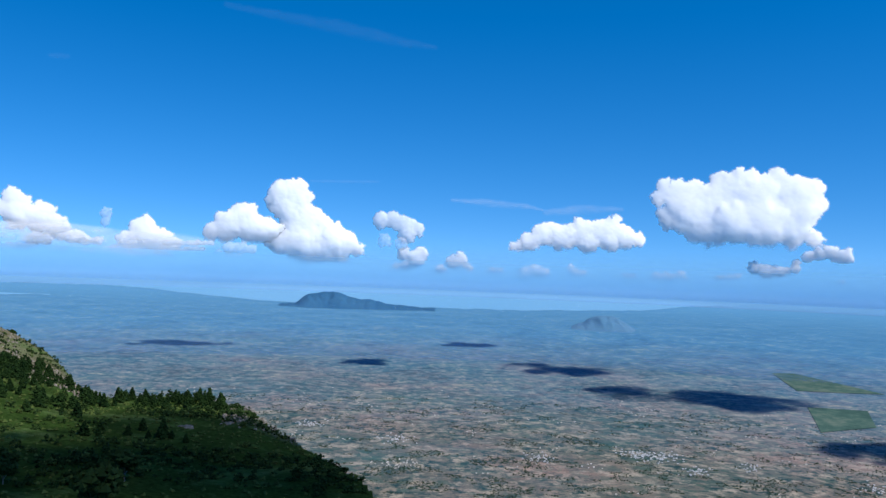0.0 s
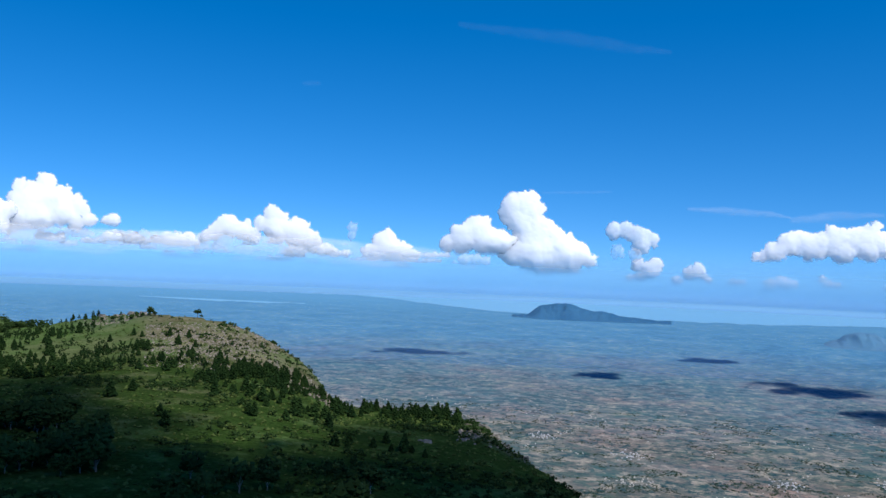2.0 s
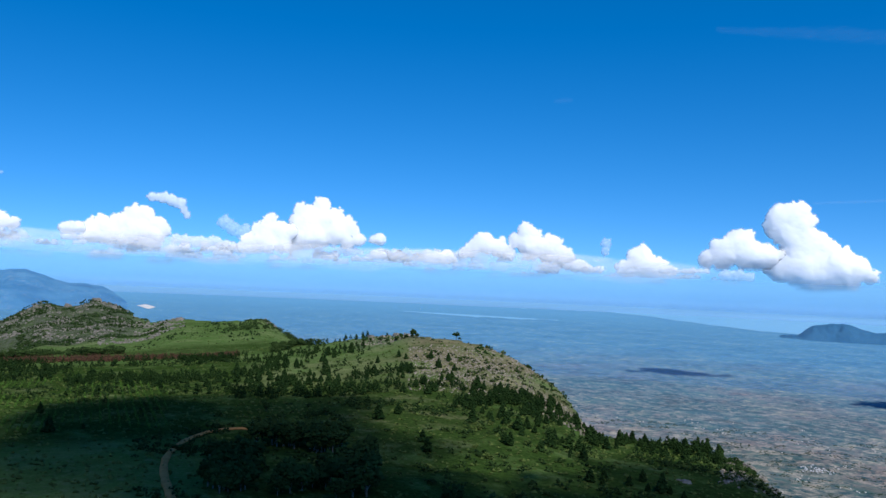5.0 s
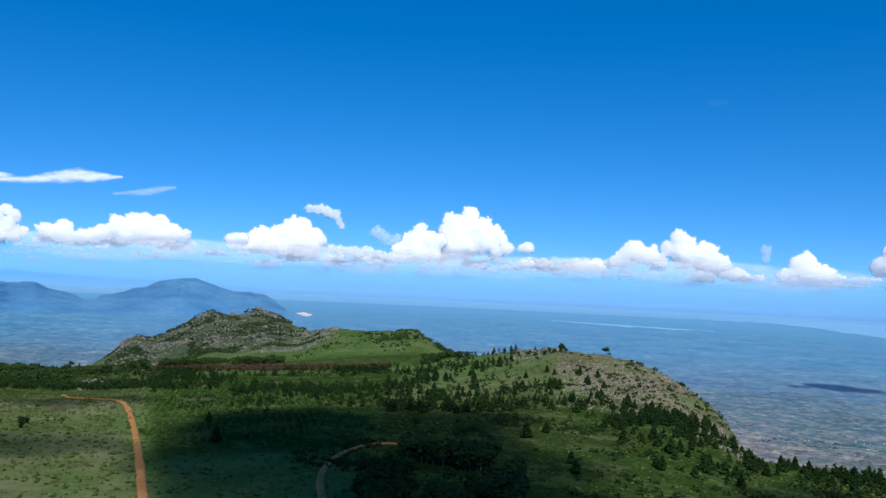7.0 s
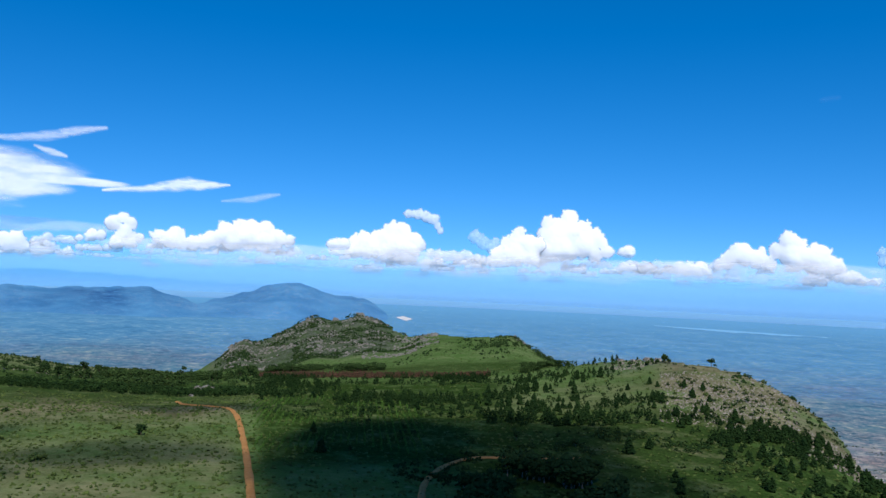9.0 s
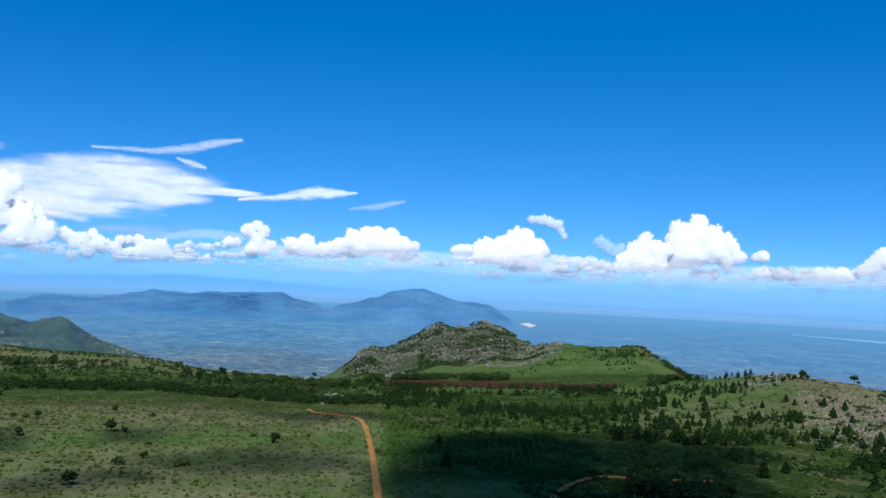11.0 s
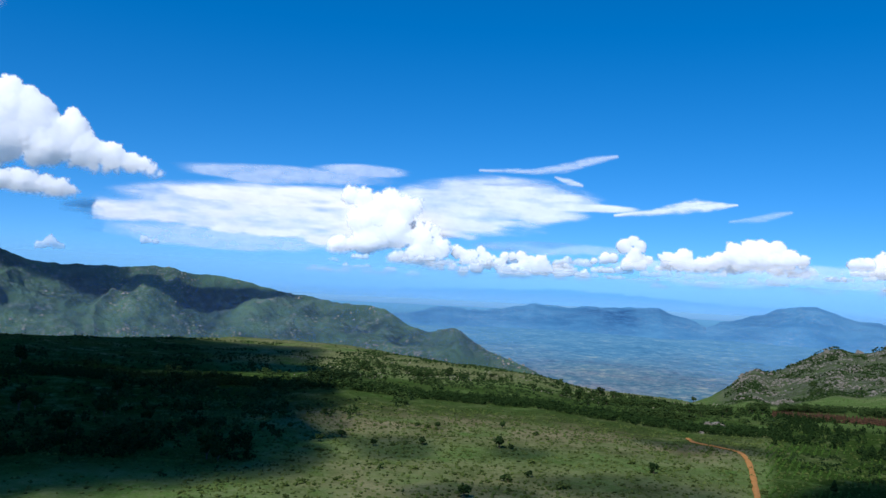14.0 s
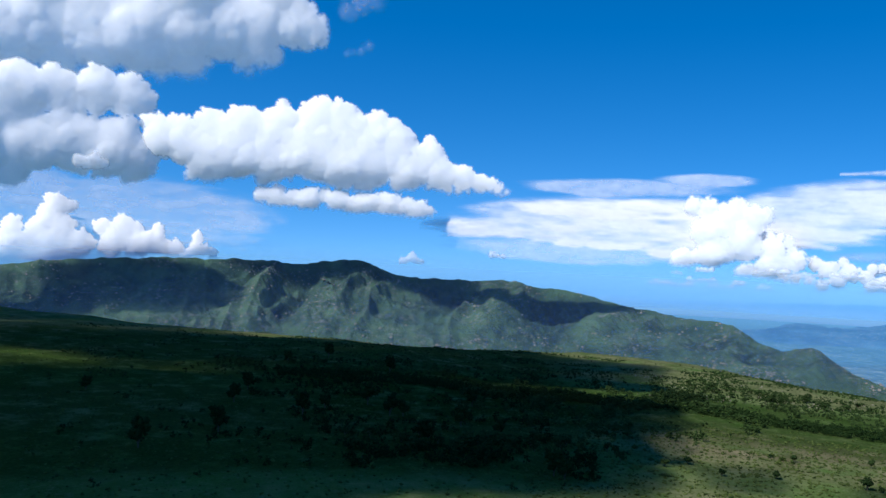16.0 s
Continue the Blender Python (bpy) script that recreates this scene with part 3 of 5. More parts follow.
def largest_piece(keep):
    """The largest connected patch of a grid of cells."""
    tag = np.where(keep, np.arange(1, keep.size + 1).reshape(keep.shape), 0)
    while True:
        grown = np.pad(tag, 1)
        grown = np.where(keep, np.maximum.reduce([grown[1:-1, 1:-1], grown[2:, 1:-1], grown[:-2, 1:-1], grown[1:-1, 2:], grown[1:-1, :-2]]), 0)
        if (grown == tag).all():
            break
        tag = grown
    names, counts = np.unique(tag[tag > 0], return_counts=True)
    return tag == names[counts.argmax()]


def cloud_body(name, A, E, depth, thick, r, label, group, behind=True):
    """A cloud of rounded relief: az and elevation over eye level, how far each place swells towards the plateau, and how dense it is."""
    level = eye_level(A)
    na, ne = A.shape
    k = thick > 0.01
    cells = largest_piece(k[:-1, :-1] | k[1:, :-1] | k[1:, 1:] | k[:-1, 1:])
    i, j = np.meshgrid(np.arange(na - 1), np.arange(ne - 1), indexing="ij")
    front = np.stack([i * ne + j, i * ne + j + 1, (i + 1) * ne + j + 1, (i + 1) * ne + j], -1)[cells]

    def place(R):
        return np.stack([-np.sin(np.radians(A)) * R, np.cos(np.radians(A)) * R, level + R * np.tan(np.radians(E))], -1).reshape(-1, 3)
    P, dense, quads = place(r - depth), thick.reshape(-1), front
    if behind:
        # the far side shares the rim
        held = np.pad(cells.astype(int), 1)
        inner = ((held[:-1, :-1] + held[1:, :-1] + held[1:, 1:] + held[:-1, 1:]) == 4).reshape(-1)
        far = np.where(inner, np.arange(na * ne) + na * ne, np.arange(na * ne))
        solid = blurred((thick > 0.97).astype(float), 1.0).reshape(-1) > 0.97
        P = np.concatenate([P, place(r + 12.0 + 0.4 * np.abs(depth))])
        dense = np.concatenate([dense, np.where(solid, dense, 0.0)])
        quads = np.concatenate([front, far[front][:, ::-1]])
    used, quads = np.unique(quads, return_inverse=True)
    P, dense = P[used], dense[used]
    middle = P.mean(0)
    ob = mesh_object(name, (P - middle).tolist(), quads.reshape(-1, 4).tolist(), CLOUD if behind else THIN_CLOUD)
    ob.location = middle
    ob.data.attributes.new("thick", "FLOAT", "POINT").data.foreach_set("value", dense.astype(np.float32))
    return tagged(ob, label, "cloud", group)


def sky_grid(lobes, step_size, margin):
    wide, tall = [q[2] for q in lobes], [q[-1] for q in lobes]
    az = np.arange(min(q[0] - w for q, w in zip(lobes, wide)) - margin, max(q[0] + w for q, w in zip(lobes, wide)) + margin, step_size)
    el = np.arange(min(q[1] - h for q, h in zip(lobes, tall)) - margin, max(q[1] + h for q, h in zip(lobes, tall)) + margin, step_size)
    return az, el


def cumulus(lobes, base=None, r=4520, cover=1.0, over=0.0, soft=0.13, label="white heaped cumulus cloud in the blue sky", fine=None):
    """Billows upon billows: lobes (az, elevation, radius in degrees), each carrying smaller ones, over a flat base."""
    seed = next(cloud_count)
    rng = random.Random(seed)
    between = []
    for a, b in zip(lobes, lobes[1:]):
        if 0.75 < math.dist(a[:2], b[:2]) / (a[2] + b[2]) < 1.5:
            size = (a[2] + b[2]) / 2 * rng.uniform(0.6, 1.0)
            between.append(((a[0] + b[0]) / 2, (a[1] + b[1]) / 2 + size * rng.uniform(-0.35, 0.25), size))
    lobes = lobes + between
    biggest = max(q[2] for q in lobes)
    cell = fine or (0.045 if biggest < 0.9 else 0.06 if biggest < 1.5 else 0.075)
    balls = [(a, e, 0.0, q) for a, e, q in lobes]
    for a, e, q in lobes:
        for _ in range(13):
            turn, out = rng.uniform(0, math.tau), q * rng.uniform(0.2, 0.92)
            size = q * rng.uniform(0.26, 0.46)
            ca, ce, cz = a + math.cos(turn) * out, e + math.sin(turn) * out, math.sqrt(max(q * q - out * out, 0)) * 0.72
            balls.append((ca, ce, cz, size))
            for _ in range(7 if size > 2.2 * cell else 0):
                turn, out = rng.uniform(0, math.tau), size * rng.uniform(0.3, 1.0)
                balls.append((ca + math.cos(turn) * out, ce + math.sin(turn) * out, cz + math.sqrt(max(size * size - out * out, 0)) * 0.7, size * rng.uniform(0.25, 0.5)))
    az, el = sky_grid(lobes, cell, 0.25 * biggest + 0.25)
    A, E = np.meshgrid(az, el, indexing="ij")
    warp = 0.10 * biggest
    WA = A + (fbm(A * 0.9 / biggest + seed, E * 0.9 / biggest, seed, 4) - 0.47) * warp * 2
    WE = E + (fbm(A * 0.9 / biggest, E * 0.9 / biggest + seed, seed + 7, 4) - 0.47) * warp * 2
    H, S = np.zeros_like(A), np.full_like(A, -1.0)
    for a, e, z, q in balls:
        i0, i1 = np.searchsorted(az, (a - q - warp, a + q + warp))
        j0, j1 = np.searchsorted(el, (e - q - warp, e + q + warp))
        d2 = (WA[i0:i1, j0:j1] - a) ** 2 + (WE[i0:i1, j0:j1] - e) ** 2
        H[i0:i1, j0:j1] = np.maximum(H[i0:i1, j0:j1], np.where(d2 < q * q, z + np.sqrt(np.maximum(q * q - d2, 0)), 0))
        S[i0:i1, j0:j1] = np.maximum(S[i0:i1, j0:j1], q - np.sqrt(d2))
    grain = fbm(A * 7 + seed, E * 9, seed + 11, 4) - 0.47
    edge = soft
    if base is not None:
        floor_el = np.interp(-A, (-az[-1], -az[0]), base)
        over_base = E - floor_el - (fbm(A * 1.4 + seed, A * 0 + 2, seed + 3, 3) - 0.47) * 0.35 * min(biggest, 0.9)
        S = np.minimum(S, over_base)
        edge = soft + 0.22 * biggest * step(0.8 * biggest, 0.0, over_base)
        H = H * (0.3 + 0.7 * np.clip(over_base / (0.7 * biggest), 0, 1) ** 0.7)
    thick = step(0.0, 1.0, np.clip((S + 0.25 * edge - grain * 0.22 * min(biggest, 1.0)) / edge, 0, 1)) * cover
    wide = np.clip(0.26 * biggest / cell, 2.0, 9.0)
    H = 0.36 * blurred(H, 1.0) + 0.42 * blurred(H, wide) + grain * 0.03 * min(biggest, 1.2)
    depth = (0.8 * H + (over - 0.08) * (E - E.min())) * r * math.pi / 180
    depth -= depth[thick > 0.01].min()
    return cloud_body("cloud", A, E, depth, thick, r, label, "cumulus clouds")


def feather(points, r=4700, cover=0.8):
    """A drawn-out wisp of ice cloud along points (az, elevation, half its breadth)."""
    seed = next(cloud_count)
    k = np.linspace(0, len(points) - 1, 160)
    chain = [tuple(np.interp(q, np.arange(len(points)), [p[c] for p in points]) for c in range(3)) for q in k]
    az, el = sky_grid(chain, 0.05, 0.15)
    A, E = np.meshgrid(az, el, indexing="ij")
    S = np.zeros_like(A)
    for a, e, q in chain:
        S = np.maximum(S, 1 - ((A - a) ** 2 + (E - e) ** 2) / (1.7 * q * q + 0.004))
    S = np.clip(S + (fbm(A * 2.2 + E * 2.0, E * 8, seed, 4) - 0.55) * 0.8 * step(0, 0.3, S), 0, 1)
    depth = (0.1 * S - 0.45 * (E - E.mean())) * r * math.pi / 180
    return cloud_body("ice_cloud", A, E, depth, np.clip(S * 1.15, 0, 1) ** 0.8 * cover, r, "thin white feather of high cloud", "ice clouds", False)


def sheet_cloud(lenses, r=4700, covers=(0.9,), label="wide white sheet of layered anvil cloud"):
    """A layered sheet: flat lenses (az, elevation, half width, half height) with frayed level edges, each with its own density."""
    seed = next(cloud_count)
    az, el = sky_grid(lenses, 0.08, 0.3)
    A, E = np.meshgrid(az, el, indexing="ij")
    fray = fbm(A * 0.4 + seed, E * 1.9, seed, 4) - 0.47
    wisps = fbm(A * 0.8 + seed, E * 3.6, seed + 5, 4) - 0.47
    thick, swell = np.zeros_like(A), np.zeros_like(A)
    for (a, e, w, h), cover in zip(lenses, itertools.cycle(covers)):
        S = 1 - np.abs((A - a) / (w * 1.15)) ** 1.7 - np.abs((E - e + fray * 0.5 * h) / (h * 1.2)) ** 2
        body = step(0.0, 0.6, S + fray * 0.6 + wisps * 0.25 * step(0.9, 0.2, S)) * step(-0.05, 0.25, S)
        thick = np.maximum(thick, body * cover)
        swell = np.maximum(swell, np.clip(S, 0, 1) ** 0.5 * (0.6 + 0.4 * cover))
    thick = thick * np.clip(0.95 + fray * 0.5 + wisps * 0.35, 0.4, 1.0)
    depth = (0.30 * blurred(swell, 3.0) + 0.08 * wisps - 0.45 * (E - E.mean())) * r * math.pi / 180
    return cloud_body("ice_cloud", A, E, depth, thick, r, label, "ice clouds", False)


cumulus([(20.35, 1.15, 0.6), (19.27, 1.67, 0.94), (19.19, 2.1, 0.68), (18.24, 1.25, 0.75), (17.44, 1.04, 0.48), (19.91, 0.92, 0.67)], base=(0.45, 0.63))
cumulus([(21.55, 2.75, 0.39), (21.59, 2.22, 0.33)], cover=0.60, label="thin grey puff of cloud beside taller cumulus")
cumulus([(15.14, 1.88, 0.63), (14.1, 2.37, 1), (13.23, 2.96, 1), (12.67, 2.25, 1.08), (11.76, 2.11, 1.02), (14.25, 1.7, 0.64)], base=(1.16, 1.38), r=4480)
cumulus([(10.77, 4.57, 1.02), (9.96, 4.61, 1.03), (10.18, 3.67, 1.1), (11.18, 3.99, 0.73), (9.29, 4.46, 0.59), (8.87, 3.18, 0.81), (8.11, 2.46, 0.89), (9.59, 2.58, 1.03), (10.65, 1.61, 1.02), (9.17, 1.48, 1.33), (7.7, 1.55, 1.26), (6.58, 1.59, 0.89), (5.82, 1.18, 0.52), (8.41, 0.77, 1.04), (6.93, 0.83, 0.74)], base=(-0.03, 0.22), label="tall white heaped cumulus tower with a flat base")
cumulus([(14.04, 0.9, 0.46), (13.15, 0.94, 0.43), (12.61, 0.89, 0.36)], base=(0.45, 0.54), r=4375, cover=0.70, label="small flat puff of white cloud low in the sky")
cumulus([(4.21, 3.2, 0.6), (3.46, 3.31, 0.56), (2.7, 2.96, 0.64), (1.74, 2.73, 0.49), (2.48, 2.33, 0.68)], base=(1.60, 1.74), cover=0.90)
cumulus([(3.97, 1.89, 0.49), (1.52, 1.8, 0.49), (0.77, 1.83, 0.42), (2.84, 1.67, 0.49)], base=(1.08, 1.24), r=4375, cover=0.50, label="thin grey puff of cloud beside taller cumulus")
cumulus([(2.62, 1, 0.49), (1.86, 0.73, 0.64), (1.5, 1.12, 0.49), (2.41, 0.26, 0.41), (3.15, 0.15, 0.3)], base=(-0.24, -0.14))
cumulus([(-0.6, 0.56, 0.49), (-1.16, 0.77, 0.49), (-1.75, 0.23, 0.3), (0.14, 0.08, 0.38)], base=(-0.35, -0.25))
cumulus([(-4.71, 1.66, 0.45), (-5.63, 2.14, 0.67), (-6.54, 2.66, 0.74), (-7.09, 3.05, 0.52), (-8.03, 2.52, 0.89), (-9.13, 2.85, 0.88), (-10.23, 3.04, 0.73), (-11.13, 3.36, 0.51), (-11.37, 3.81, 0.33), (-11.88, 2.64, 0.79), (-12.71, 2.48, 0.54), (-10.97, 2.43, 0.87), (-9.52, 2.2, 0.81)], base=(1.34, 1.65), over=-0.20)
cumulus([(-14.28, 5.99, 0.5), (-14.06, 5.19, 0.53), (-15.35, 5.64, 0.7), (-16.22, 5.94, 0.56), (-14.7, 4, 0.78), (-15.74, 4.56, 1.33), (-17.28, 5.13, 1.17), (-17.76, 6.38, 0.68), (-18.63, 6.03, 1.02), (-19.63, 6.46, 0.67), (-19.99, 5.51, 1.33), (-21.12, 6.66, 0.59), (-21.63, 5.86, 0.91), (-22.61, 5.69, 0.96), (-23.24, 5.86, 0.7), (-23.65, 4.83, 0.57), (-22.64, 4.47, 1.16), (-18.68, 3.89, 1.62), (-20.37, 3.74, 1.66), (-16.99, 3.32, 1.1), (-22.02, 3.24, 1.1), (-23.32, 2.75, 0.64), (-16.3, 2.94, 0.69)], base=(1.81, 2.11), r=4660, over=-0.30, label="large bright white cumulus cloud with a flat base")
cumulus([(-23.02, 1.7, 0.38), (-23.65, 1.89, 0.44), (-24.28, 1.98, 0.47), (-25.07, 1.76, 0.52), (-25.22, 2, 0.31)], base=(1.17, 1.26), r=4430)
cumulus([(-19.94, 0.9, 0.43), (-20.61, 0.67, 0.49), (-21.43, 0.7, 0.42), (-22.33, 0.98, 0.35), (-22.39, 1.33, 0.26)], base=(0.10, 0.23))
cumulus([(-3.26, 0.1, 0.3), (-3.82, 0.12, 0.26)], base=(-0.12, -0.08), r=4375, cover=0.85, label="small flat puff of white cloud low in the sky")
cumulus([(-5.51, 0.11, 0.41), (-6.06, 0.28, 0.41), (-6.81, 0.16, 0.33), (-5.33, -0.2, 0.34)], base=(-0.45, -0.36), r=4375, cover=0.85, label="small flat puff of white cloud low in the sky")
cumulus([(-8.47, 0.48, 0.29), (-9.22, 0.14, 0.29), (-8.66, 0.23, 0.29)], base=(-0.11, -0.06), r=4375, cover=0.85, label="small flat puff of white cloud low in the sky")
cumulus([(-10.14, 0.06, 0.22), (-11.05, 0.1, 0.22), (-12.49, 0.08, 0.22), (-11.95, 0.13, 0.22)], base=(-0.18, -0.07), r=4375, cover=0.85, label="small flat puff of white cloud low in the sky")
cumulus([(-13.92, 0.13, 0.32), (-14.63, 0.16, 0.32), (-15.51, 0.31, 0.31), (-15.76, 0.02, 0.21)], base=(-0.21, -0.12), r=4375, cover=0.85, label="small flat puff of white cloud low in the sky")
cumulus([(-17.76, 0.18, 0.24), (-18.44, 0.24, 0.24), (-18.95, 0.33, 0.24)], base=(-0.01, 0.06), r=4375, cover=0.85, label="small flat puff of white cloud low in the sky")
cumulus([(-24.95, 0.22, 0.19), (-25.87, 0.15, 0.18), (-26.78, 0.19, 0.18)], base=(-0.04, 0.05), r=4375, cover=0.85, label="small flat puff of white cloud low in the sky")
cumulus([(25.68, 0.89, 0.31), (24.91, 0.82, 0.28)], base=(0.56, 0.62), r=4375, cover=0.85, label="small flat puff of white cloud low in the sky")
cumulus([(30.85, 1.82, 0.45), (30.12, 2.34, 0.64), (29.56, 2.55, 0.72), (28.6, 2.22, 0.68), (27.83, 1.87, 0.45), (27.49, 2.83, 0.53), (26.76, 3.36, 0.64), (26.53, 2.5, 0.91), (25.58, 2.35, 0.75), (25.03, 2.56, 0.68), (24.44, 2.02, 0.64), (25.19, 1.98, 0.68), (23.86, 1.66, 0.38)], base=(1.27, 1.23))
cumulus([(23.47, 1.23, 0.49), (22.71, 1.03, 0.41), (21.96, 0.99, 0.34), (24.03, 1.28, 0.38)], base=(0.66, 0.77))
cumulus([(25.42, 1.03, 0.41), (24.85, 0.94, 0.34)], base=(0.68, 0.73), r=4375, label="small flat puff of white cloud low in the sky")
cumulus([(33.08, 1.26, 0.49), (32.04, 1.5, 0.56), (32.52, 1.21, 0.49), (31.58, 1.14, 0.38)], base=(0.90, 1.01))
cumulus([(35.52, 1.44, 0.48), (34.67, 1.55, 0.45), (34.03, 1.59, 0.3)], base=(1.04, 1.15), r=4375, cover=0.50, label="thin grey puff of cloud beside taller cumulus")
cumulus([(41.84, 4.12, 0.53), (41.98, 3.38, 0.68), (40.42, 4.5, 0.65), (40.56, 3.65, 0.94), (41.08, 3.25, 0.93), (39.48, 3.71, 0.65), (38.73, 3.39, 0.55), (38.35, 3.04, 0.48), (39.44, 2.79, 0.87), (40.86, 2.34, 1.01), (41.93, 2.28, 0.93), (37.95, 2.32, 0.51), (38.68, 2.09, 0.58)], base=(1.32, 1.60), label="tall white heaped cumulus tower with a flat base")
cumulus([(43.75, 3.45, 0.46), (43.9, 2.96, 0.59), (44.58, 2.78, 0.45), (43.19, 2.75, 0.67), (42.47, 2.61, 0.57), (45.06, 1.92, 0.59), (45.39, 1.54, 0.48), (44.02, 1.98, 0.84), (42.97, 1.93, 0.7), (44.86, 1.21, 0.48)], base=(0.97, 1.19), r=4470)
cumulus([(46.66, 3.07, 0.47), (46.13, 2.68, 0.51), (45.43, 2.44, 0.55)], r=4540, cover=0.55, label="thin grey puff of cloud beside taller cumulus")
cumulus([(36.97, 2.41, 0.33), (36.56, 2.43, 0.48)], base=(1.94, 2.01), r=4375, label="small flat puff of white cloud low in the sky")
cumulus([(36.81, 1.34, 0.44), (36.25, 1.36, 0.37)], base=(1.05, 1.12), r=4375, label="small flat puff of white cloud low in the sky")
cumulus([(54.63, 2.34, 0.54), (54.04, 2.55, 0.58), (53.12, 2.69, 0.59), (52.21, 3.2, 0.63), (51.58, 3.14, 0.7), (50.76, 2.61, 0.61), (50.42, 2.29, 0.48), (52.01, 2.18, 0.88), (53.54, 1.91, 0.8), (54.6, 1.83, 0.66), (52.61, 1.8, 0.75), (51.04, 1.9, 0.77)], base=(1.02, 1.34))
cumulus([(51.17, 4.39, 0.35), (50.52, 4.37, 0.39), (50.03, 4.24, 0.42), (49.44, 4.11, 0.36), (49.01, 3.33, 0.26), (49.18, 3.6, 0.26)], cover=0.85)
cumulus([(54.39, 0.5, 0.39), (53.48, 0.55, 0.4), (53.02, 0.57, 0.31)], base=(0.14, 0.25), r=4375, cover=0.85, label="small flat puff of white cloud low in the sky")
cumulus([(49.86, 0.75, 0.42), (49.38, 0.95, 0.36), (49.04, 0.58, 0.33), (48.22, 0.84, 0.3)], base=(0.24, 0.36), r=4375, cover=0.85, label="small flat puff of white cloud low in the sky")
cumulus([(49.59, 1.82, 0.36), (49.09, 1.78, 0.36), (48.43, 1.71, 0.36), (47.76, 1.65, 0.37), (47.1, 1.79, 0.37), (46.48, 1.65, 0.31)], base=(1.10, 1.31), r=4375, cover=0.85, label="small flat puff of white cloud low in the sky")
cumulus([(47.05, 0.8, 0.3), (46.55, 0.93, 0.37), (45.86, 0.79, 0.27)], base=(0.46, 0.55), r=4375, cover=0.80, label="small flat puff of white cloud low in the sky")
cumulus([(67.08, 2.06, 0.54), (66.01, 2.22, 0.54), (66.35, 1.83, 0.65), (65.08, 1.71, 0.51), (64, 2.06, 0.62), (62.92, 2.56, 0.7), (62.2, 3.16, 0.37), (61.46, 3.08, 0.48), (61.61, 2.44, 0.89), (60.52, 2.87, 0.63), (59.75, 2.34, 0.64), (58.99, 2.19, 0.45), (60.67, 2.11, 0.82), (62.52, 1.91, 0.74)], base=(1.11, 1.53))
cumulus([(69.94, 2.78, 0.52), (69.37, 3.14, 0.39), (68.89, 2.8, 0.46), (69.22, 2.24, 0.53), (68.32, 1.92, 0.35), (69.54, 1.67, 0.53), (68.83, 1.53, 0.46)], base=(1.08, 1.20), label="tall white heaped cumulus tower with a flat base")
cumulus([(71.12, 1.95, 0.45), (70.6, 1.98, 0.38), (71.8, 1.73, 0.27)], base=(1.36, 1.46), r=4375, label="small flat puff of white cloud low in the sky")
cumulus([(80.82, 1.9, 0.48), (80.2, 1.6, 0.55), (79.3, 2.07, 0.37), (78.97, 1.51, 0.56), (79.56, 0.96, 0.55), (78.02, 1.22, 0.5), (77.73, 1.75, 0.35), (76.62, 1.82, 0.42), (75.95, 1.51, 0.42), (75.3, 1.54, 0.49), (74.95, 1.03, 0.49), (76.41, 0.96, 0.64), (77.68, 0.72, 0.51), (74.11, 0.72, 0.43), (73.45, 0.93, 0.4), (72.43, 0.8, 0.37), (71.41, 0.85, 0.31), (70.72, 0.78, 0.31), (80.45, 0.57, 0.42)], base=(-0.00, 0.50))
cumulus([(57.29, 2.07, 0.3), (56.16, 2.09, 0.42), (55.41, 2.16, 0.49)], base=(1.61, 1.73), r=4375, label="small flat puff of white cloud low in the sky")
cumulus([(88.2, 5.33, 0.71), (87.25, 5.2, 0.75), (85.56, 5.3, 0.72), (86.27, 4.32, 1.06), (84.39, 4.61, 0.91), (87.37, 3.69, 1.05), (83.84, 5.01, 0.49), (85.08, 3.06, 1.21), (86.93, 2.4, 1.13), (88.78, 1.92, 0.82), (83.36, 2.77, 0.91), (82.43, 3.2, 0.49), (82, 2.08, 0.76), (83.49, 1.63, 0.98), (84.98, 1.18, 0.75), (82.7, 0.91, 0.6), (81.19, 0.91, 0.45)], base=(1.47, 0.33), soft=0.3, label="towering bright cumulus rising through an anvil sheet")
cumulus([(107.05, 0.86, 0.34), (106.44, 1.14, 0.38), (105.86, 0.86, 0.28)], base=(0.60, 0.71), r=4375, cover=0.80, label="small flat puff of white cloud low in the sky")
cumulus([(102.1, 1.52, 0.3), (101.1, 1.61, 0.3), (100.42, 1.51, 0.24)], base=(1.25, 1.38), r=4375, cover=0.70, label="small flat puff of white cloud low in the sky")
sheet_cloud([(92.51, 6.32, 7.52, 0.63), (87.52, 6.94, 3.38, 0.45), (94.8, 4.87, 6.85, 0.62), (90.41, 5.01, 5.57, 0.74), (95.09, 3.52, 10.78, 1.1), (88.84, 3.42, 8.59, 1.57), (94.04, 4.22, 9.79, 1.47), (94.66, 2.15, 10.44, 0.88)], r=4720, covers=(0.62, 0.62, 0.98, 0.98, 0.92, 0.92, 0.86, 0.6))
sheet_cloud([(78.37, 5.57, 6.8, 1.43), (81.35, 4.57, 6.82, 1.69), (75.69, 4.56, 3.56, 0.6), (73.1, 5.18, 4.07, 0.33)], r=4690, covers=(0.86,))
sheet_cloud([(74.85, 2.41, 5.59, 0.45)], r=4770, covers=(0.55,))
feather([(79.58, 7.4, 0.09), (75.81, 7.47, 0.19), (73.95, 7.76, 0.3), (72.12, 8.29, 0.26), (70.59, 8.58, 0.11)], r=4700, cover=0.62)
feather([(74.56, 7.14, 0.07), (73.73, 6.87, 0.22), (72.79, 6.64, 0.11)], r=4700, cover=0.70)
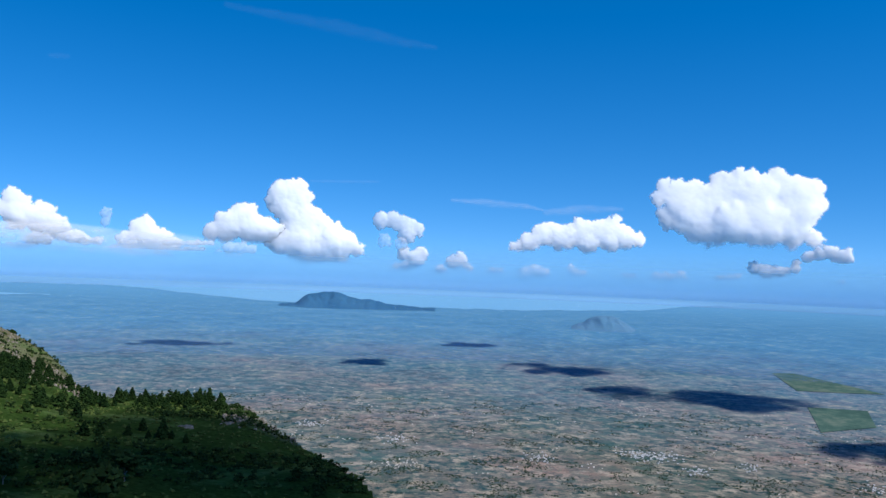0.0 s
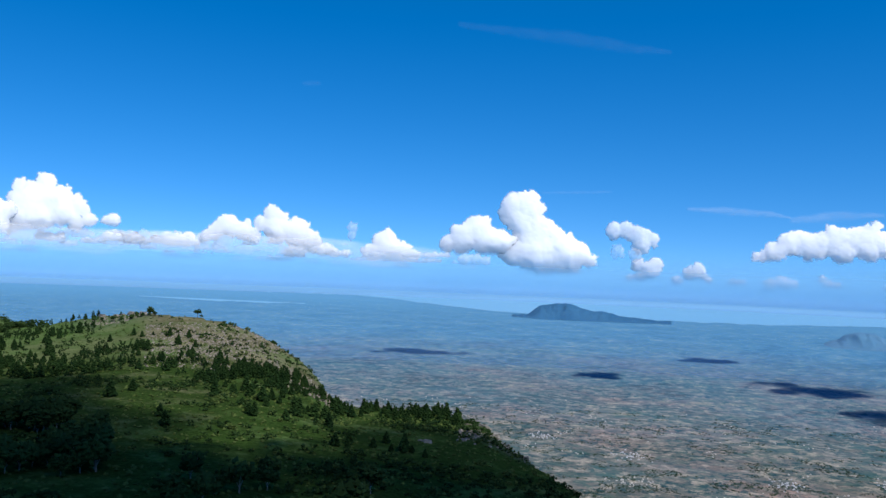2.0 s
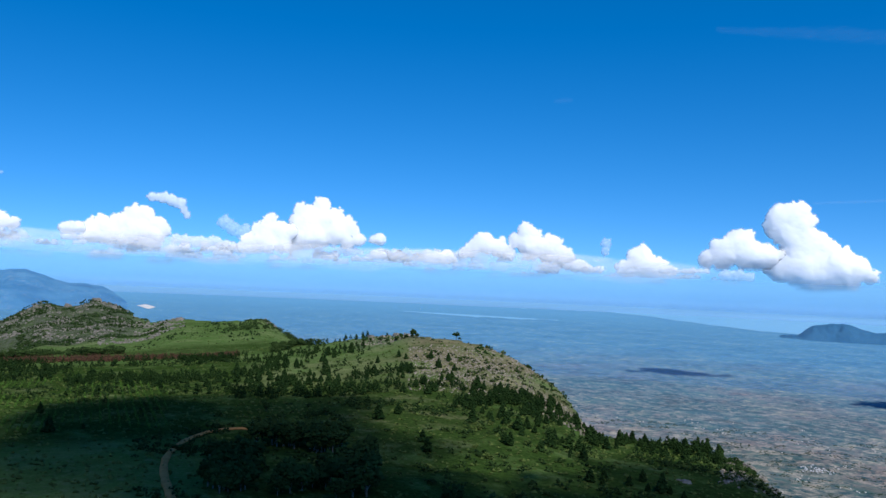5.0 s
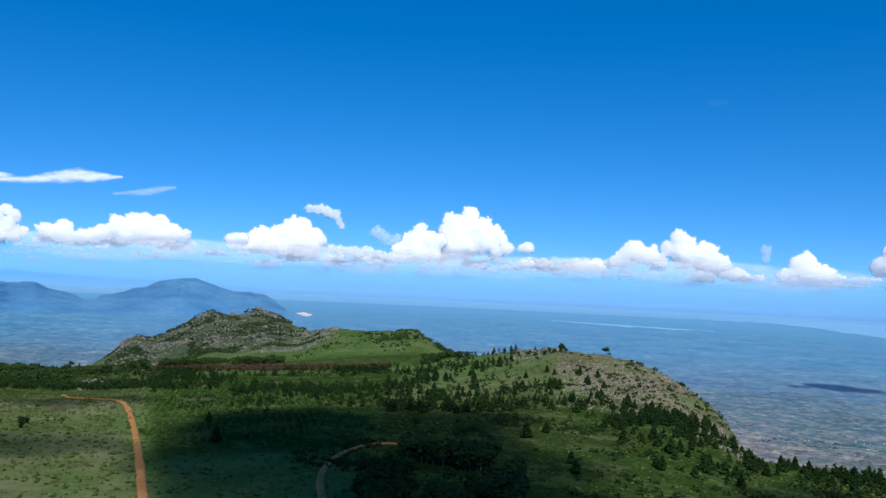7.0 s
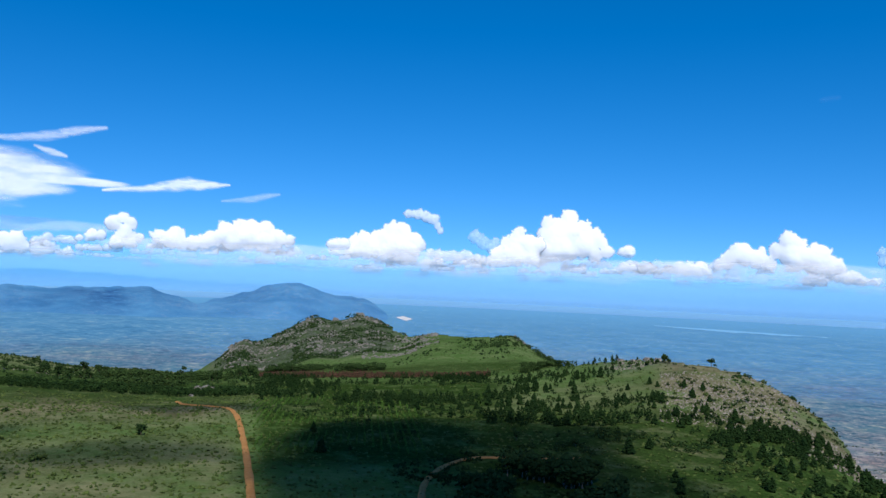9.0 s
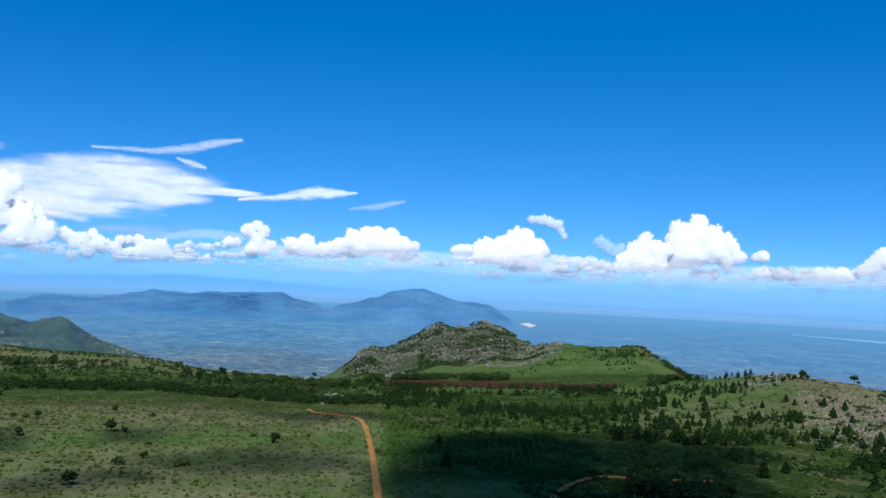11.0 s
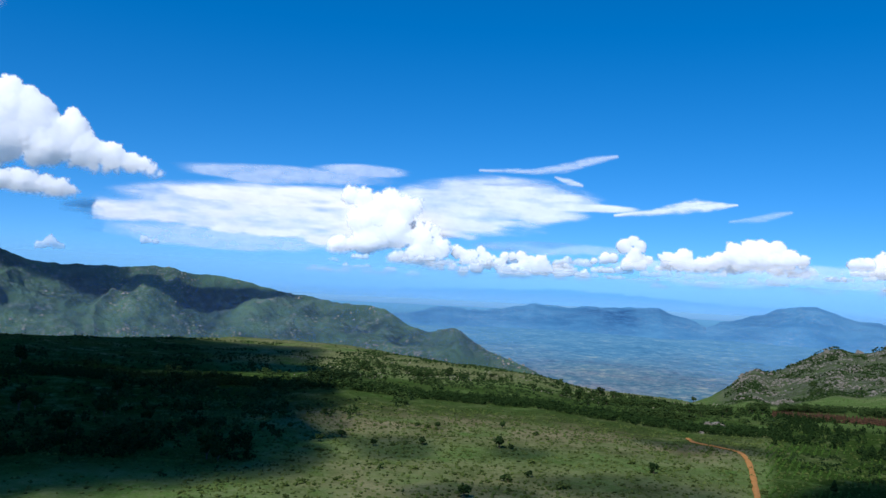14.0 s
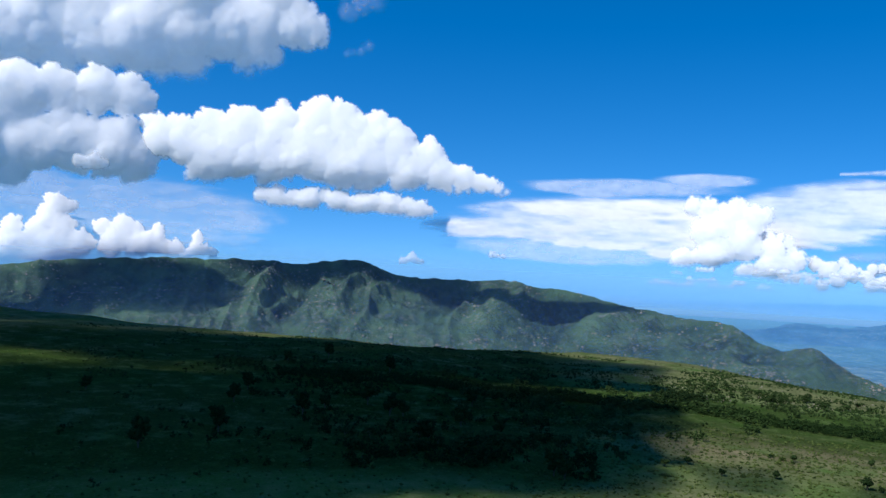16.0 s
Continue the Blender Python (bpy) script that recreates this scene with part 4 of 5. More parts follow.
feather([(70.56, 4.77, 0.1), (68.11, 5.04, 0.21), (66.33, 5.37, 0.36), (65.54, 5.53, 0.4), (64.51, 5.49, 0.29), (62.97, 5.61, 0.07)], r=4700, cover=0.82)
feather([(63.37, 4.55, 0.07), (61.53, 4.76, 0.22), (60.79, 4.99, 0.22), (59.75, 5.19, 0.08)], r=4700, cover=0.45)
feather([(-0.45, 4.71, 0.11), (-3.1, 4.61, 0.26), (-5.36, 4.46, 0.19), (-6.49, 4.27, 0.07)], r=4700, cover=0.32)
feather([(-6.68, 4.09, 0.19), (-9.08, 4.38, 0.33), (-11.64, 4.44, 0.14)], r=4700, cover=0.30)
feather([(14.88, 16.3, 0.18), (11.98, 16.01, 0.29), (7.52, 15.57, 0.45), (3.73, 14.95, 0.34), (1.06, 14.61, 0.15)], r=4700, cover=0.10)
feather([(25.1, 11.96, 0.16), (24.6, 12.03, 0.22), (24.15, 12.06, 0.13)], r=4700, cover=0.10)
feather([(8.97, 5.56, 0.07), (6.74, 5.63, 0.11), (4.5, 5.74, 0.08)], r=4700, cover=0.16)
cumulus([(122.92, 8.07, 1.3), (121.52, 7.84, 1.57), (119.81, 8.72, 1.35), (120.08, 7.07, 1.77), (117.68, 9.08, 1.45), (118.31, 7.4, 1.8), (115.51, 9.26, 1.54), (116.13, 7.2, 1.75), (113.32, 9.8, 1.56), (113.97, 8.09, 2.04), (111.44, 9.67, 1.58), (111.71, 7.51, 2.06), (109.53, 9.13, 1.59), (109.82, 7.25, 1.88), (107.98, 8.41, 1.59), (107.16, 7.04, 1.52), (105.68, 7.87, 1.22), (104.87, 6.79, 1.21), (103.34, 6.67, 0.99), (102.19, 6.35, 0.76), (101.03, 6.03, 0.49), (100.46, 5.87, 0.34), (115.59, 10.82, 0.44)], base=(5.05, 5.36), r=3350, over=-0.10, soft=0.16, label="great bright cumulus bank over the mountain range")
cumulus([(116.66, 4.8, 0.62), (115.65, 4.95, 0.58), (115.81, 4.49, 0.73), (114.54, 4.72, 0.7), (113.61, 4.63, 0.93), (112.51, 4.92, 0.6), (111.56, 4.6, 0.93), (110.62, 4.43, 0.75), (110.07, 4.76, 0.68), (109.68, 4.41, 1.02), (108.17, 4.42, 1.06), (107.04, 4.63, 0.68), (106.46, 4.29, 0.8), (105.51, 4.34, 0.45)], base=(4.03, 3.76), r=3300, over=-0.15, soft=0.25, label="ragged pale cloud shelf beneath the great cumulus")
cumulus([(131.41, 9.82, 1.89), (129.27, 10.18, 1.52), (127.04, 10.47, 1.5), (125.38, 10.26, 1.34), (124.43, 10.09, 1.08), (123.04, 7.7, 1.16), (130.33, 6.95, 1.86), (128.14, 7.18, 1.92), (125.86, 7.07, 1.98), (131.45, 5.14, 1.21), (124.48, 6.15, 1.34), (123.53, 7.3, 1.02), (133.95, 7.51, 2.32), (133.82, 5.23, 1.45), (136.72, 6.83, 2.19), (136.61, 4.93, 1.64)], base=(2.46, 4.59), r=3700, over=0.04, soft=0.2, label="shaded grey cumulus bank over the mountain range")
cumulus([(132.51, 13.56, 2.71), (130.11, 14.29, 2.83), (127.56, 14.36, 2.93), (124.94, 14.75, 3.04), (122.23, 15.11, 2.79), (119.78, 15.41, 2.5), (117.64, 15.65, 2.18), (115.46, 16.05, 1.84), (114.13, 15.47, 1.41), (118.24, 13.49, 1.01), (117.84, 12.75, 0.54), (116.44, 13.74, 0.88), (121.76, 13.1, 1.57), (124.49, 12.77, 1.52), (129.35, 12.1, 1.58), (131.82, 12.06, 1.52), (129.68, 17.58, 3.18), (123.13, 18.68, 3.47), (116.69, 18.17, 2.2), (135.14, 13.71, 2.87), (138.13, 13.13, 2.69)], base=(8.87, 12.21), r=4150, over=0.02, soft=0.45, label="broad grey-based cumulus cloud over the range")
cumulus([(127.78, 6.02, 0.45), (126.97, 6.1, 0.49), (126.32, 5.98, 0.33)], base=(5.39, 5.59), r=3440, cover=0.80, label="small flat puff of white cloud low in the sky")
cumulus([(110.7, 17.42, 0.98), (109.77, 17.77, 0.91), (111.61, 16.86, 0.75)], r=3700, cover=0.30, soft=0.6, label="torn shred of thin cloud beside a great cumulus")
cumulus([(109.99, 14.86, 0.42), (110.54, 14.46, 0.38), (111.47, 14.25, 0.34), (112.95, 13.81, 0.52)], r=3700, cover=0.30, soft=0.5, label="torn shred of thin cloud beside a great cumulus")
cumulus([(131.21, 1.78, 0.66), (131.29, 0.43, 0.9), (129.96, 1.18, 0.77), (128.83, 3.32, 0.69), (129.26, 2.6, 0.75), (128.19, 3.2, 0.48), (129.69, 1.89, 0.74), (128.44, 1.97, 0.82), (128.99, 0.56, 1.06), (127.43, 0.99, 0.9), (129.9, 0.16, 0.86), (126.2, 2.12, 0.59), (125.06, 2.37, 0.6), (124.21, 2.07, 0.54), (125.49, 1.11, 0.92), (123.83, 1.2, 0.88), (122.86, 2.16, 0.41), (122.98, 1.25, 0.75), (121.77, 0.96, 0.59), (120.42, 1.76, 0.42), (120.56, 1.03, 0.52), (119.49, 0.79, 0.39), (121.05, 0.46, 0.49)], r=4620, over=-0.25, soft=0.14, label="towering white cumulus behind the mountain range")
puffs = random.Random(99)
for k in range(96):
    az, low, wide = 14 + k * 0.8 + puffs.uniform(-0.5, 0.5), puffs.uniform(0.15, 1.25), puffs.uniform(0.4, 1.3)
    row = [(az + wide * puffs.uniform(-1, 1), low + puffs.uniform(0.0, 0.16), puffs.uniform(0.10, 0.27)) for _ in range(puffs.randint(6, 12))]
    cumulus(sorted(row), (low - 0.05, low - 0.05), 4375 - 15 * low, puffs.choice((0.55, 0.75, 0.9)), label="small flat puff of white cloud low in the sky")
for k in range(26):
    az, low = 24 + k * 2.1 + puffs.uniform(-0.8, 0.8), puffs.uniform(0.9, 1.35)
    row = [(az + puffs.uniform(-1.3, 1.3), low + puffs.uniform(0.05, 0.4), puffs.uniform(0.2, 0.42)) for _ in range(7)]
    cumulus(sorted(row), (low - 0.02, low - 0.02), 4540, puffs.choice((0.7, 0.85, 1.0)), label="low white cumulus in a broken band of cloud")
MIST = "pale layer of flat cloud low over the horizon"
for k in range(6):
    sheet_cloud([(20 + k * 8.6, 1.0 + (k * 5 % 3) * 0.15, 6.5, 0.75), (24 + k * 8.6, 1.5, 4.0, 0.5)], 4345, (0.56,), MIST)
sheet_cloud([(124, 2.9, 9, 2.4), (132, 3.4, 7, 2.2)], 4705, (0.58, 0.58), "pale veil of falling rain beneath the great cumulus bank")


def shade_cloud(az, r, size_az, size_r, height, seed, material=None, lift=0.0):
    """An unseen cumulus overhead, thin at its torn rim, placed so that its shadow lies round az, r."""
    ground_z = land_at(az, r) + lift
    at = polar(az, r, ground_z) + TO_SUN * ((height - ground_z) / TO_SUN.z)
    nu = 44
    u, v = np.meshgrid(np.linspace(-1.25, 1.25, nu), np.linspace(-1.25, 1.25, nu), indexing="ij")
    wild = 1.5 if 1500 < r < 2700 else 1.0
    torn = wild * (0.55 if lift else 1.0) * (fbm(u * 2.4 + seed, v * 2.4 * min(1.5, size_r / size_az), seed, 5) - 0.47) * 2.6
    body = np.clip((1 - (u * u + v * v)) * 1.7 / wild + torn + 0.12, 0, 1) * step(1.25, 1.05, np.maximum(np.abs(u), np.abs(v)))
    X, Y, thick = u * size_az / 2, v * size_r / 2, min(size_az, size_r) * 0.18
    puffs = 0.6 + fbm(u * 4 + seed, v * 4, seed + 3, 4)
    top, base = np.stack([X, Y, body * thick * puffs + 1], -1).reshape(-1, 3), np.stack([X, Y, -0.1 * body * thick], -1).reshape(-1, 3)
    i, j = np.meshgrid(np.arange(nu - 1), np.arange(nu - 1), indexing="ij")
    q = np.stack([i * nu + j, (i + 1) * nu + j, (i + 1) * nu + j + 1, i * nu + j + 1], -1).reshape(-1, 4)
    ob = mesh_object("cloud", np.concatenate([top, base]).tolist(), np.concatenate([q, q[:, ::-1] + nu * nu]).tolist(), material or RAIN_CLOUD)
    full = np.concatenate([body.reshape(-1)] * 2)
    ob.data.attributes.new("thick", "FLOAT", "POINT").data.foreach_set("value", full.astype(np.float32))
    ob.matrix_world = Matrix.Translation(at) @ pose(0, 0, 0, 0, 0, az)
    return tagged(ob, "flat-based cumulus cloud drifting overhead", "cloud", "cumulus clouds")


OVERHEAD = [(47, 335, 175, 225, 650), (38, 225, 110, 110, 650), (53.5, 285, 90, 130, 650), (11, 300, 160, 150, 650), (20, 200, 230, 150, 650), (53, 372, 90, 110, 650), (108, 575, 340, 330, 700), (122, 575, 480, 350, 700), (127, 400, 330, 260, 700), (129, 930, 520, 280, 700), (98, 745, 200, 90, 700), (126, 1160, 760, 260, 700),
            (113, 850, 660, 330, 700), (106, 400, 190, 190, 700), (110, 420, 250, 170, 700), (137, 520, 400, 420, 700), (-17, 1950, 420, 200, 1100), (-8, 2180, 260, 140, 1100)]
OVERHEAD += [(4.8, 2180, 150, 80, 1100), (-29, 1650, 260, 170, 1000), (17, 2400, 260, 90, 1100), (-2, 2500, 160, 80, 1100)]
for k, row in enumerate(OVERHEAD):
    shade_cloud(*row, 200 + k, PLAIN_CLOUD if 1500 < row[1] < 2600 else SHADE_CLOUD if 44 < row[0] < 60 or row[0] < 30 else LOOSE_CLOUD if row[0] < 60 else None)
for k, row in enumerate([(86, 408, 46, 60, 650), (77.2, 407, 32, 32, 650), (69.1, 346, 96, 52, 650), (65.2, 488, 78, 50, 650), (89.3, 688, 62, 110, 650), (91, 491, 40, 120, 650), (80, 318, 60, 36, 650)]):
    shade_cloud(*row, 240 + k, FAIR_CLOUD)
shade_cloud(105, 262, 170, 75, 650, 260, FAIR_CLOUD)


for k, (az, r, wide, long, lift) in enumerate([(124.5, 2880, 640, 640, 110), (110.5, 3060, 860, 230, 210), (97.8, 2900, 620, 260, 150), (131, 2700, 420, 300, 60), (104, 2990, 360, 140, 190)]):
    shade_cloud(az, r, wide, long, 1500, 270 + k, lift=lift)


# ---- haze ----
def haze_bank(r, low, mid, high, material, a0=-60.0, a1=170.0, lean=0.0):
    """An added sheet imitating milky air over the far plain, thinning upwards and downwards: angles over eye level."""
    az = np.arange(a0, a1, 1.0)
    v = np.linspace(0, 1, 25)
    A, V = np.meshgrid(az, v, indexing="ij")
    ang = low + (high - low) * V
    dens = np.where(ang < mid, step(low, mid, ang), step(high, mid, ang))
    dens = dens * step(a0, a0 + 10, A) * step(a1, a1 - 10, A)
    R = r + lean * V
    Z = eye_level(A) + R * np.tan(np.radians(ang))
    na, m = A.shape
    i, j = np.meshgrid(np.arange(na - 1), np.arange(m - 1), indexing="ij")
    faces = np.stack([i * m + j, (i + 1) * m + j, (i + 1) * m + j + 1, i * m + j + 1], -1).reshape(-1, 4)
    ob = mesh_object("haze", np.stack([-np.sin(np.radians(A)) * R, np.cos(np.radians(A)) * R, Z], -1).reshape(-1, 3).tolist(), faces.tolist(), material)
    ob.data.attributes.new("thick", "FLOAT", "POINT").data.foreach_set("value", dens.reshape(-1).astype(np.float32))
    return tagged(ob, "bluish haze lying over the far plain", "haze", kind="structure")


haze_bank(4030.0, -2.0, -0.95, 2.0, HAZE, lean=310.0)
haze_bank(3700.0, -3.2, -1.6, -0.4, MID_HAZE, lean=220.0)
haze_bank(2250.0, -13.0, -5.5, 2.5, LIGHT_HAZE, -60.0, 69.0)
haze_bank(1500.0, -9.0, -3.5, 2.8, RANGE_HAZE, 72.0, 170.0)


# ---- dirt tracks ----

def track(name, rows, width, label):
    """A worn strip of soil that follows the ground."""
    rows = np.array(rows, dtype=float)
    along = np.linspace(0, len(rows) - 1, 140)
    k = np.arange(len(rows))
    az, r = np.interp(along, k, rows[:, 0]), np.interp(along, k, rows[:, 1])
    for _ in range(40):
        az[1:-1], r[1:-1] = (az[:-2] + az[1:-1] * 2 + az[2:]) / 4, (r[:-2] + r[1:-1] * 2 + r[2:]) / 4
    P = np.stack([-np.sin(np.radians(az)) * r, np.cos(np.radians(az)) * r], -1)
    T = np.gradient(P, axis=0)
    T /= np.linalg.norm(T, axis=1)[:, None]
    S = np.stack([-T[:, 1], T[:, 0]], -1)
    verts, faces, m = [], [], 7
    for i in range(len(P)):
        w = width * (0.85 + 0.3 * float(vnoise(np.array([i * 0.35]), np.array([1.0]), 3)[0]))
        for q in np.linspace(-0.5, 0.5, m):
            c = P[i] + S[i] * q * w
            a, rr = math.degrees(math.atan2(-c[0], c[1])), math.hypot(*c)
            rut = 0.10 if abs(abs(q) - 0.22) > 0.12 else 0.0
            verts.append((c[0], c[1], land_at(a, rr) + (0.75 + rut if abs(q) < 0.45 else 0.3)))
    for i in range(len(P) - 1):
        for q in range(m - 1):
            faces.append((i * m + q, i * m + q + 1, (i + 1) * m + q + 1, (i + 1) * m + q))
    return tagged(mesh_object(name, verts, faces, TRACK), label, "road", kind="structure")


track("road_main", [(58, 70), (60.5, 150), (61.4, 230), (61.7, 314), (61.9, 365), (62.1, 417), (62.4, 456), (63.0, 479), (64.4, 495), (65.6, 508), (66.0, 530)], 2.8,
      "orange-brown dirt road across the grassland")
track("road_side", [(46, 110), (48.6, 190), (49.7, 230), (50.3, 270), (50.1, 294), (49.0, 322), (47.1, 340), (44.8, 344), (42, 346), (39.5, 352)], 2.6,
      "narrow brown dirt track curving past a grove")


# ---- plants ----
def clump(bm, at, size, rng, squash=1.0):
    """A small ragged tuft of foliage."""
    pts = []
    for d in ((1, 0, 0), (-1, 0, 0), (0, 1, 0), (0, -1, 0), (0, 0, 1), (0, 0, -1)):
        j = Vector([rng.uniform(-0.45, 0.45) for _ in range(3)])
        q = (Vector(d) + j) * size * rng.uniform(0.7, 1.2)
        q.z *= squash
        pts.append(bm.verts.new(at + q))
    for a, b, c in ((0, 2, 4), (2, 1, 4), (1, 3, 4), (3, 0, 4), (2, 0, 5), (1, 2, 5), (3, 1, 5), (0, 3, 5)):
        bm.faces.new((pts[a], pts[b], pts[c]))


def stem(bm, a, b, ra, rb, sides=6):
    """A tapered limb from a to b."""
    a, b = Vector(a), Vector(b)
    turn = (b - a).to_track_quat("Z", "Y").to_matrix()
    rings = []
    for at, rad in ((a, ra), (b, rb)):
        rings.append([bm.verts.new(at + turn @ Vector((math.cos(k * math.tau / sides) * rad, math.sin(k * math.tau / sides) * rad, 0))) for k in range(sides)])
    for k in range(sides):
        bm.faces.new((rings[0][k], rings[0][(k + 1) % sides], rings[1][(k + 1) % sides], rings[1][k]))
    bm.faces.new(rings[1])


def pine(seed, height, slim, label):
    rng = random.Random(seed)
    tree = tagged(new("pine_tree"), label, "tree", "pine trees")
    bm = bmesh.new()
    stem(bm, (0, 0, -0.6), (0, 0, height * 0.5), 0.02 * height, 0.012 * height)
    stem(bm, (0, 0, height * 0.5), (0, 0, height * 0.96), 0.012 * height, 0.003 * height)
    part("trunk", bm, BARK, tree)
    bm = bmesh.new()
    tiers = 9
    for k in range(tiers):
        f = k / (tiers - 1)
        z = height * (0.14 + 0.82 * f)
        reach = height * slim * (1 - f ** 1.5) ** 0.9 * rng.uniform(0.75, 1.1) + 0.03 * height
        arms = 7 - int(f * 4)
        for q in range(arms):
            a = q * math.tau / arms + rng.uniform(-0.5, 0.5)
            for d in (0.35, 0.8):
                at = Vector((math.cos(a) * reach * d, math.sin(a) * reach * d, z + rng.uniform(-0.04, 0.04) * height - 0.02 * height * d))
                clump(bm, at, height * (0.135 - 0.058 * f) * rng.uniform(0.8, 1.3), rng, 0.9)
    clump(bm, Vector((0, 0, height * 0.98)), height * 0.035, rng, 2.0)
    part("crown", bm, PINE, tree)
    return tree


def broadleaf(seed, height, spread, bare, bark, leaves, label, group="broadleaf trees", n=70):
    rng = random.Random(seed)
    tree = tagged(new("tree"), label, "tree", group)
    bm = bmesh.new()
    fork = height * bare
    stem(bm, (0, 0, -0.6), (0, 0, fork), 0.028 * height, 0.02 * height)
    tips = []
    for k in range(5):
        a = k * math.tau / 5 + rng.uniform(-0.4, 0.4)
        tip = Vector((math.cos(a) * spread * height * 0.55, math.sin(a) * spread * height * 0.55, height * rng.uniform(0.40, 0.80)))
        stem(bm, (0, 0, fork * 0.95), tip, 0.014 * height, 0.005 * height, 5)
        tips.append(tip)
    part("trunk", bm, bark, tree)
    bm = bmesh.new()
    for k in range(n):
        t = tips[k % 5]
        off = Vector([rng.gauss(0, 1) for _ in range(3)])
        off = off.normalized() * rng.random() ** 0.4 * height * spread * 0.55
        off.z *= 0.75
        at = t * rng.uniform(0.75, 1.0) + off
        at.z = max(at.z, fork * rng.uniform(0.95, 1.15))
        clump(bm, at, height * rng.uniform(0.06, 0.115), rng, 0.85)
    part("crown", bm, leaves, tree)
    return tree


def bush(seed, size, leaves, label, group):
    rng = random.Random(seed)
    shrub = tagged(new("bush"), label, "bush", group)
    bm = bmesh.new()
    for k in range(4):
        stem(bm, (0, 0, -0.3), (rng.uniform(-0.4, 0.4) * size, rng.uniform(-0.4, 0.4) * size, size * 0.6), 0.05 * size, 0.02 * size, 4)
    part("stems", bm, BARK, shrub)
    bm = bmesh.new()
    for k in range(34):
        a, d = rng.uniform(0, math.tau), math.sqrt(rng.random()) * 0.75 * size
        clump(bm, Vector((math.cos(a) * d, math.sin(a) * d, rng.uniform(0.1, 1.0) * size * (1 - 0.5 * d / size))), size * rng.uniform(0.16, 0.28), rng)
    part("foliage", bm, leaves, shrub)
    return shrub


def stand(az, r, rng, lo=0.8, hi=1.2, sink=0.0):
    """A pose on the ground, turned and sized at random."""
    s = rng.uniform(lo, hi)
    return Matrix.Translation(polar(az, r, land_at(az, r) - sink)) @ pose(0, 0, 0, rng.uniform(-3, 3), rng.uniform(-3, 3), rng.uniform(0, 360)) @ Matrix.Diagonal((s, s, s * rng.uniform(0.9, 1.1), 1))


def settle(makers, places, seed, lo=0.75, hi=1.25):
    """Stands the first of each kind at the first places and copies at the rest."""
    rng = random.Random(seed)
    for k, (az, r) in enumerate(places):
        m = stand(az, r, rng, lo, hi)
        if k < len(makers):
            makers[k].matrix_basis = m
        else:
            first = makers[k % len(makers)]
            keep = first.matrix_basis.copy()
            first.matrix_basis = Matrix.Identity(4)
            copy_thing(first, m)
            first.matrix_basis = keep


def scatter(zones, seed, clumped=True):
    """Places in zones: az from, to, r from, to, count."""
    rng = random.Random(seed)
    out = []
    for a0, a1, r0, r1, count in zones:
        for _ in range(count):
            for _ in range(6):
                az, r = rng.uniform(a0, a1), math.sqrt(rng.uniform(r0 * r0, r1 * r1))
                p = polar(az, r)
                if not clumped or vnoise(np.array([p.x / 30]), np.array([p.y / 30]), seed)[0] > 0.5:
                    break
            out.append((az, r))
    rng.shuffle(out)
    return out


PINE_LABEL = "dark green pine tree on the grassy slope"
pines = [pine(k, h, w, PINE_LABEL) for k, (h, w) in enumerate([(7.4, 0.30), (6.2, 0.33), (8.2, 0.27), (5.4, 0.36), (6.8, 0.34), (4.6, 0.36)])]
settle(pines, scatter([(14, 22, 385, 445, 42), (22, 32, 385, 480, 58), (32, 44, 430, 520, 52), (44, 53, 470, 560, 40), (31, 44, 500, 570, 20), (38, 50, 540, 640, 34), (16, 34, 300, 385, 34)], 5)
       + [(57.4, 401), (55, 349), (56.9, 347), (35.1, 381), (36.4, 372), (28.3, 357), (26.8, 358)], 6, 0.45, 0.95)
ROUND = "round-crowned dark green tree in the open grass"
lone = [broadleaf(40 + k, h, s, 0.14, BARK, BROAD, ROUND, "broadleaf trees", 120) for k, (h, s) in enumerate([(6.5, 0.42), (7.5, 0.36), (5.5, 0.46)])]
settle(lone, [(82.6, 465), (78.2, 480), (76.0, 462), (87, 408), (78.5, 413), (77.7, 413), (89.1, 426), (83.7, 413), (76.6, 358), (90.6, 414), (81.1, 313), (78.3, 346),
              (68.3, 387), (43.8, 386), (41.1, 370), (39.9, 378), (15.7, 446), (35.9, 642), (36.4, 645), (35.3, 640), (34.7, 638), (33.9, 636), (34.2, 638)], 7, 0.55, 0.95)
# trees in cloud shadow take the darker needle colour to deepen their shade
settle([broadleaf(46, 12.5, 0.30, 0.10, BARK, PINE, ROUND, "broadleaf trees", 120)], [(118.0, 596), (119.0, 538), (120.2, 447), (125.3, 405), (114.6, 502), (113.1, 518), (106.3, 434), (104.0, 483), (97.3, 366), (108.5, 697),
              (106.9, 436), (98.0, 372), (108.8, 500), (107.9, 501), (111.2, 643), (112.5, 795), (115.2, 741), (127.9, 583), (110.2, 540), (101.5, 455), (103.1, 560), (99.5, 610)], 17, 0.75, 1.2)
tall = broadleaf(51, 15, 0.34, 0.5, BARK, BROAD, "tall spreading tree standing over the plateau edge", "tall trees", 90)
settle([tall], [(31.3, 632), (65.5, 868)], 8, 0.5, 0.68)
GROVE = "tall pale-trunked tree in a dense dark grove"
grove = [broadleaf(60 + k, h, s * 1.15, 0.16, PALE_BARK, BROAD, GROVE, "grove trees", 150) for k, (h, s) in enumerate([(10, 0.36), (12, 0.3), (8.5, 0.42), (11, 0.34)])]
settle(grove, scatter([(37, 47.5, 240, 318, 84), (19, 33, 200, 245, 12)], 9), 10, 0.6, 1.1)
BELT = "dark leafy tree in the shelter belt"
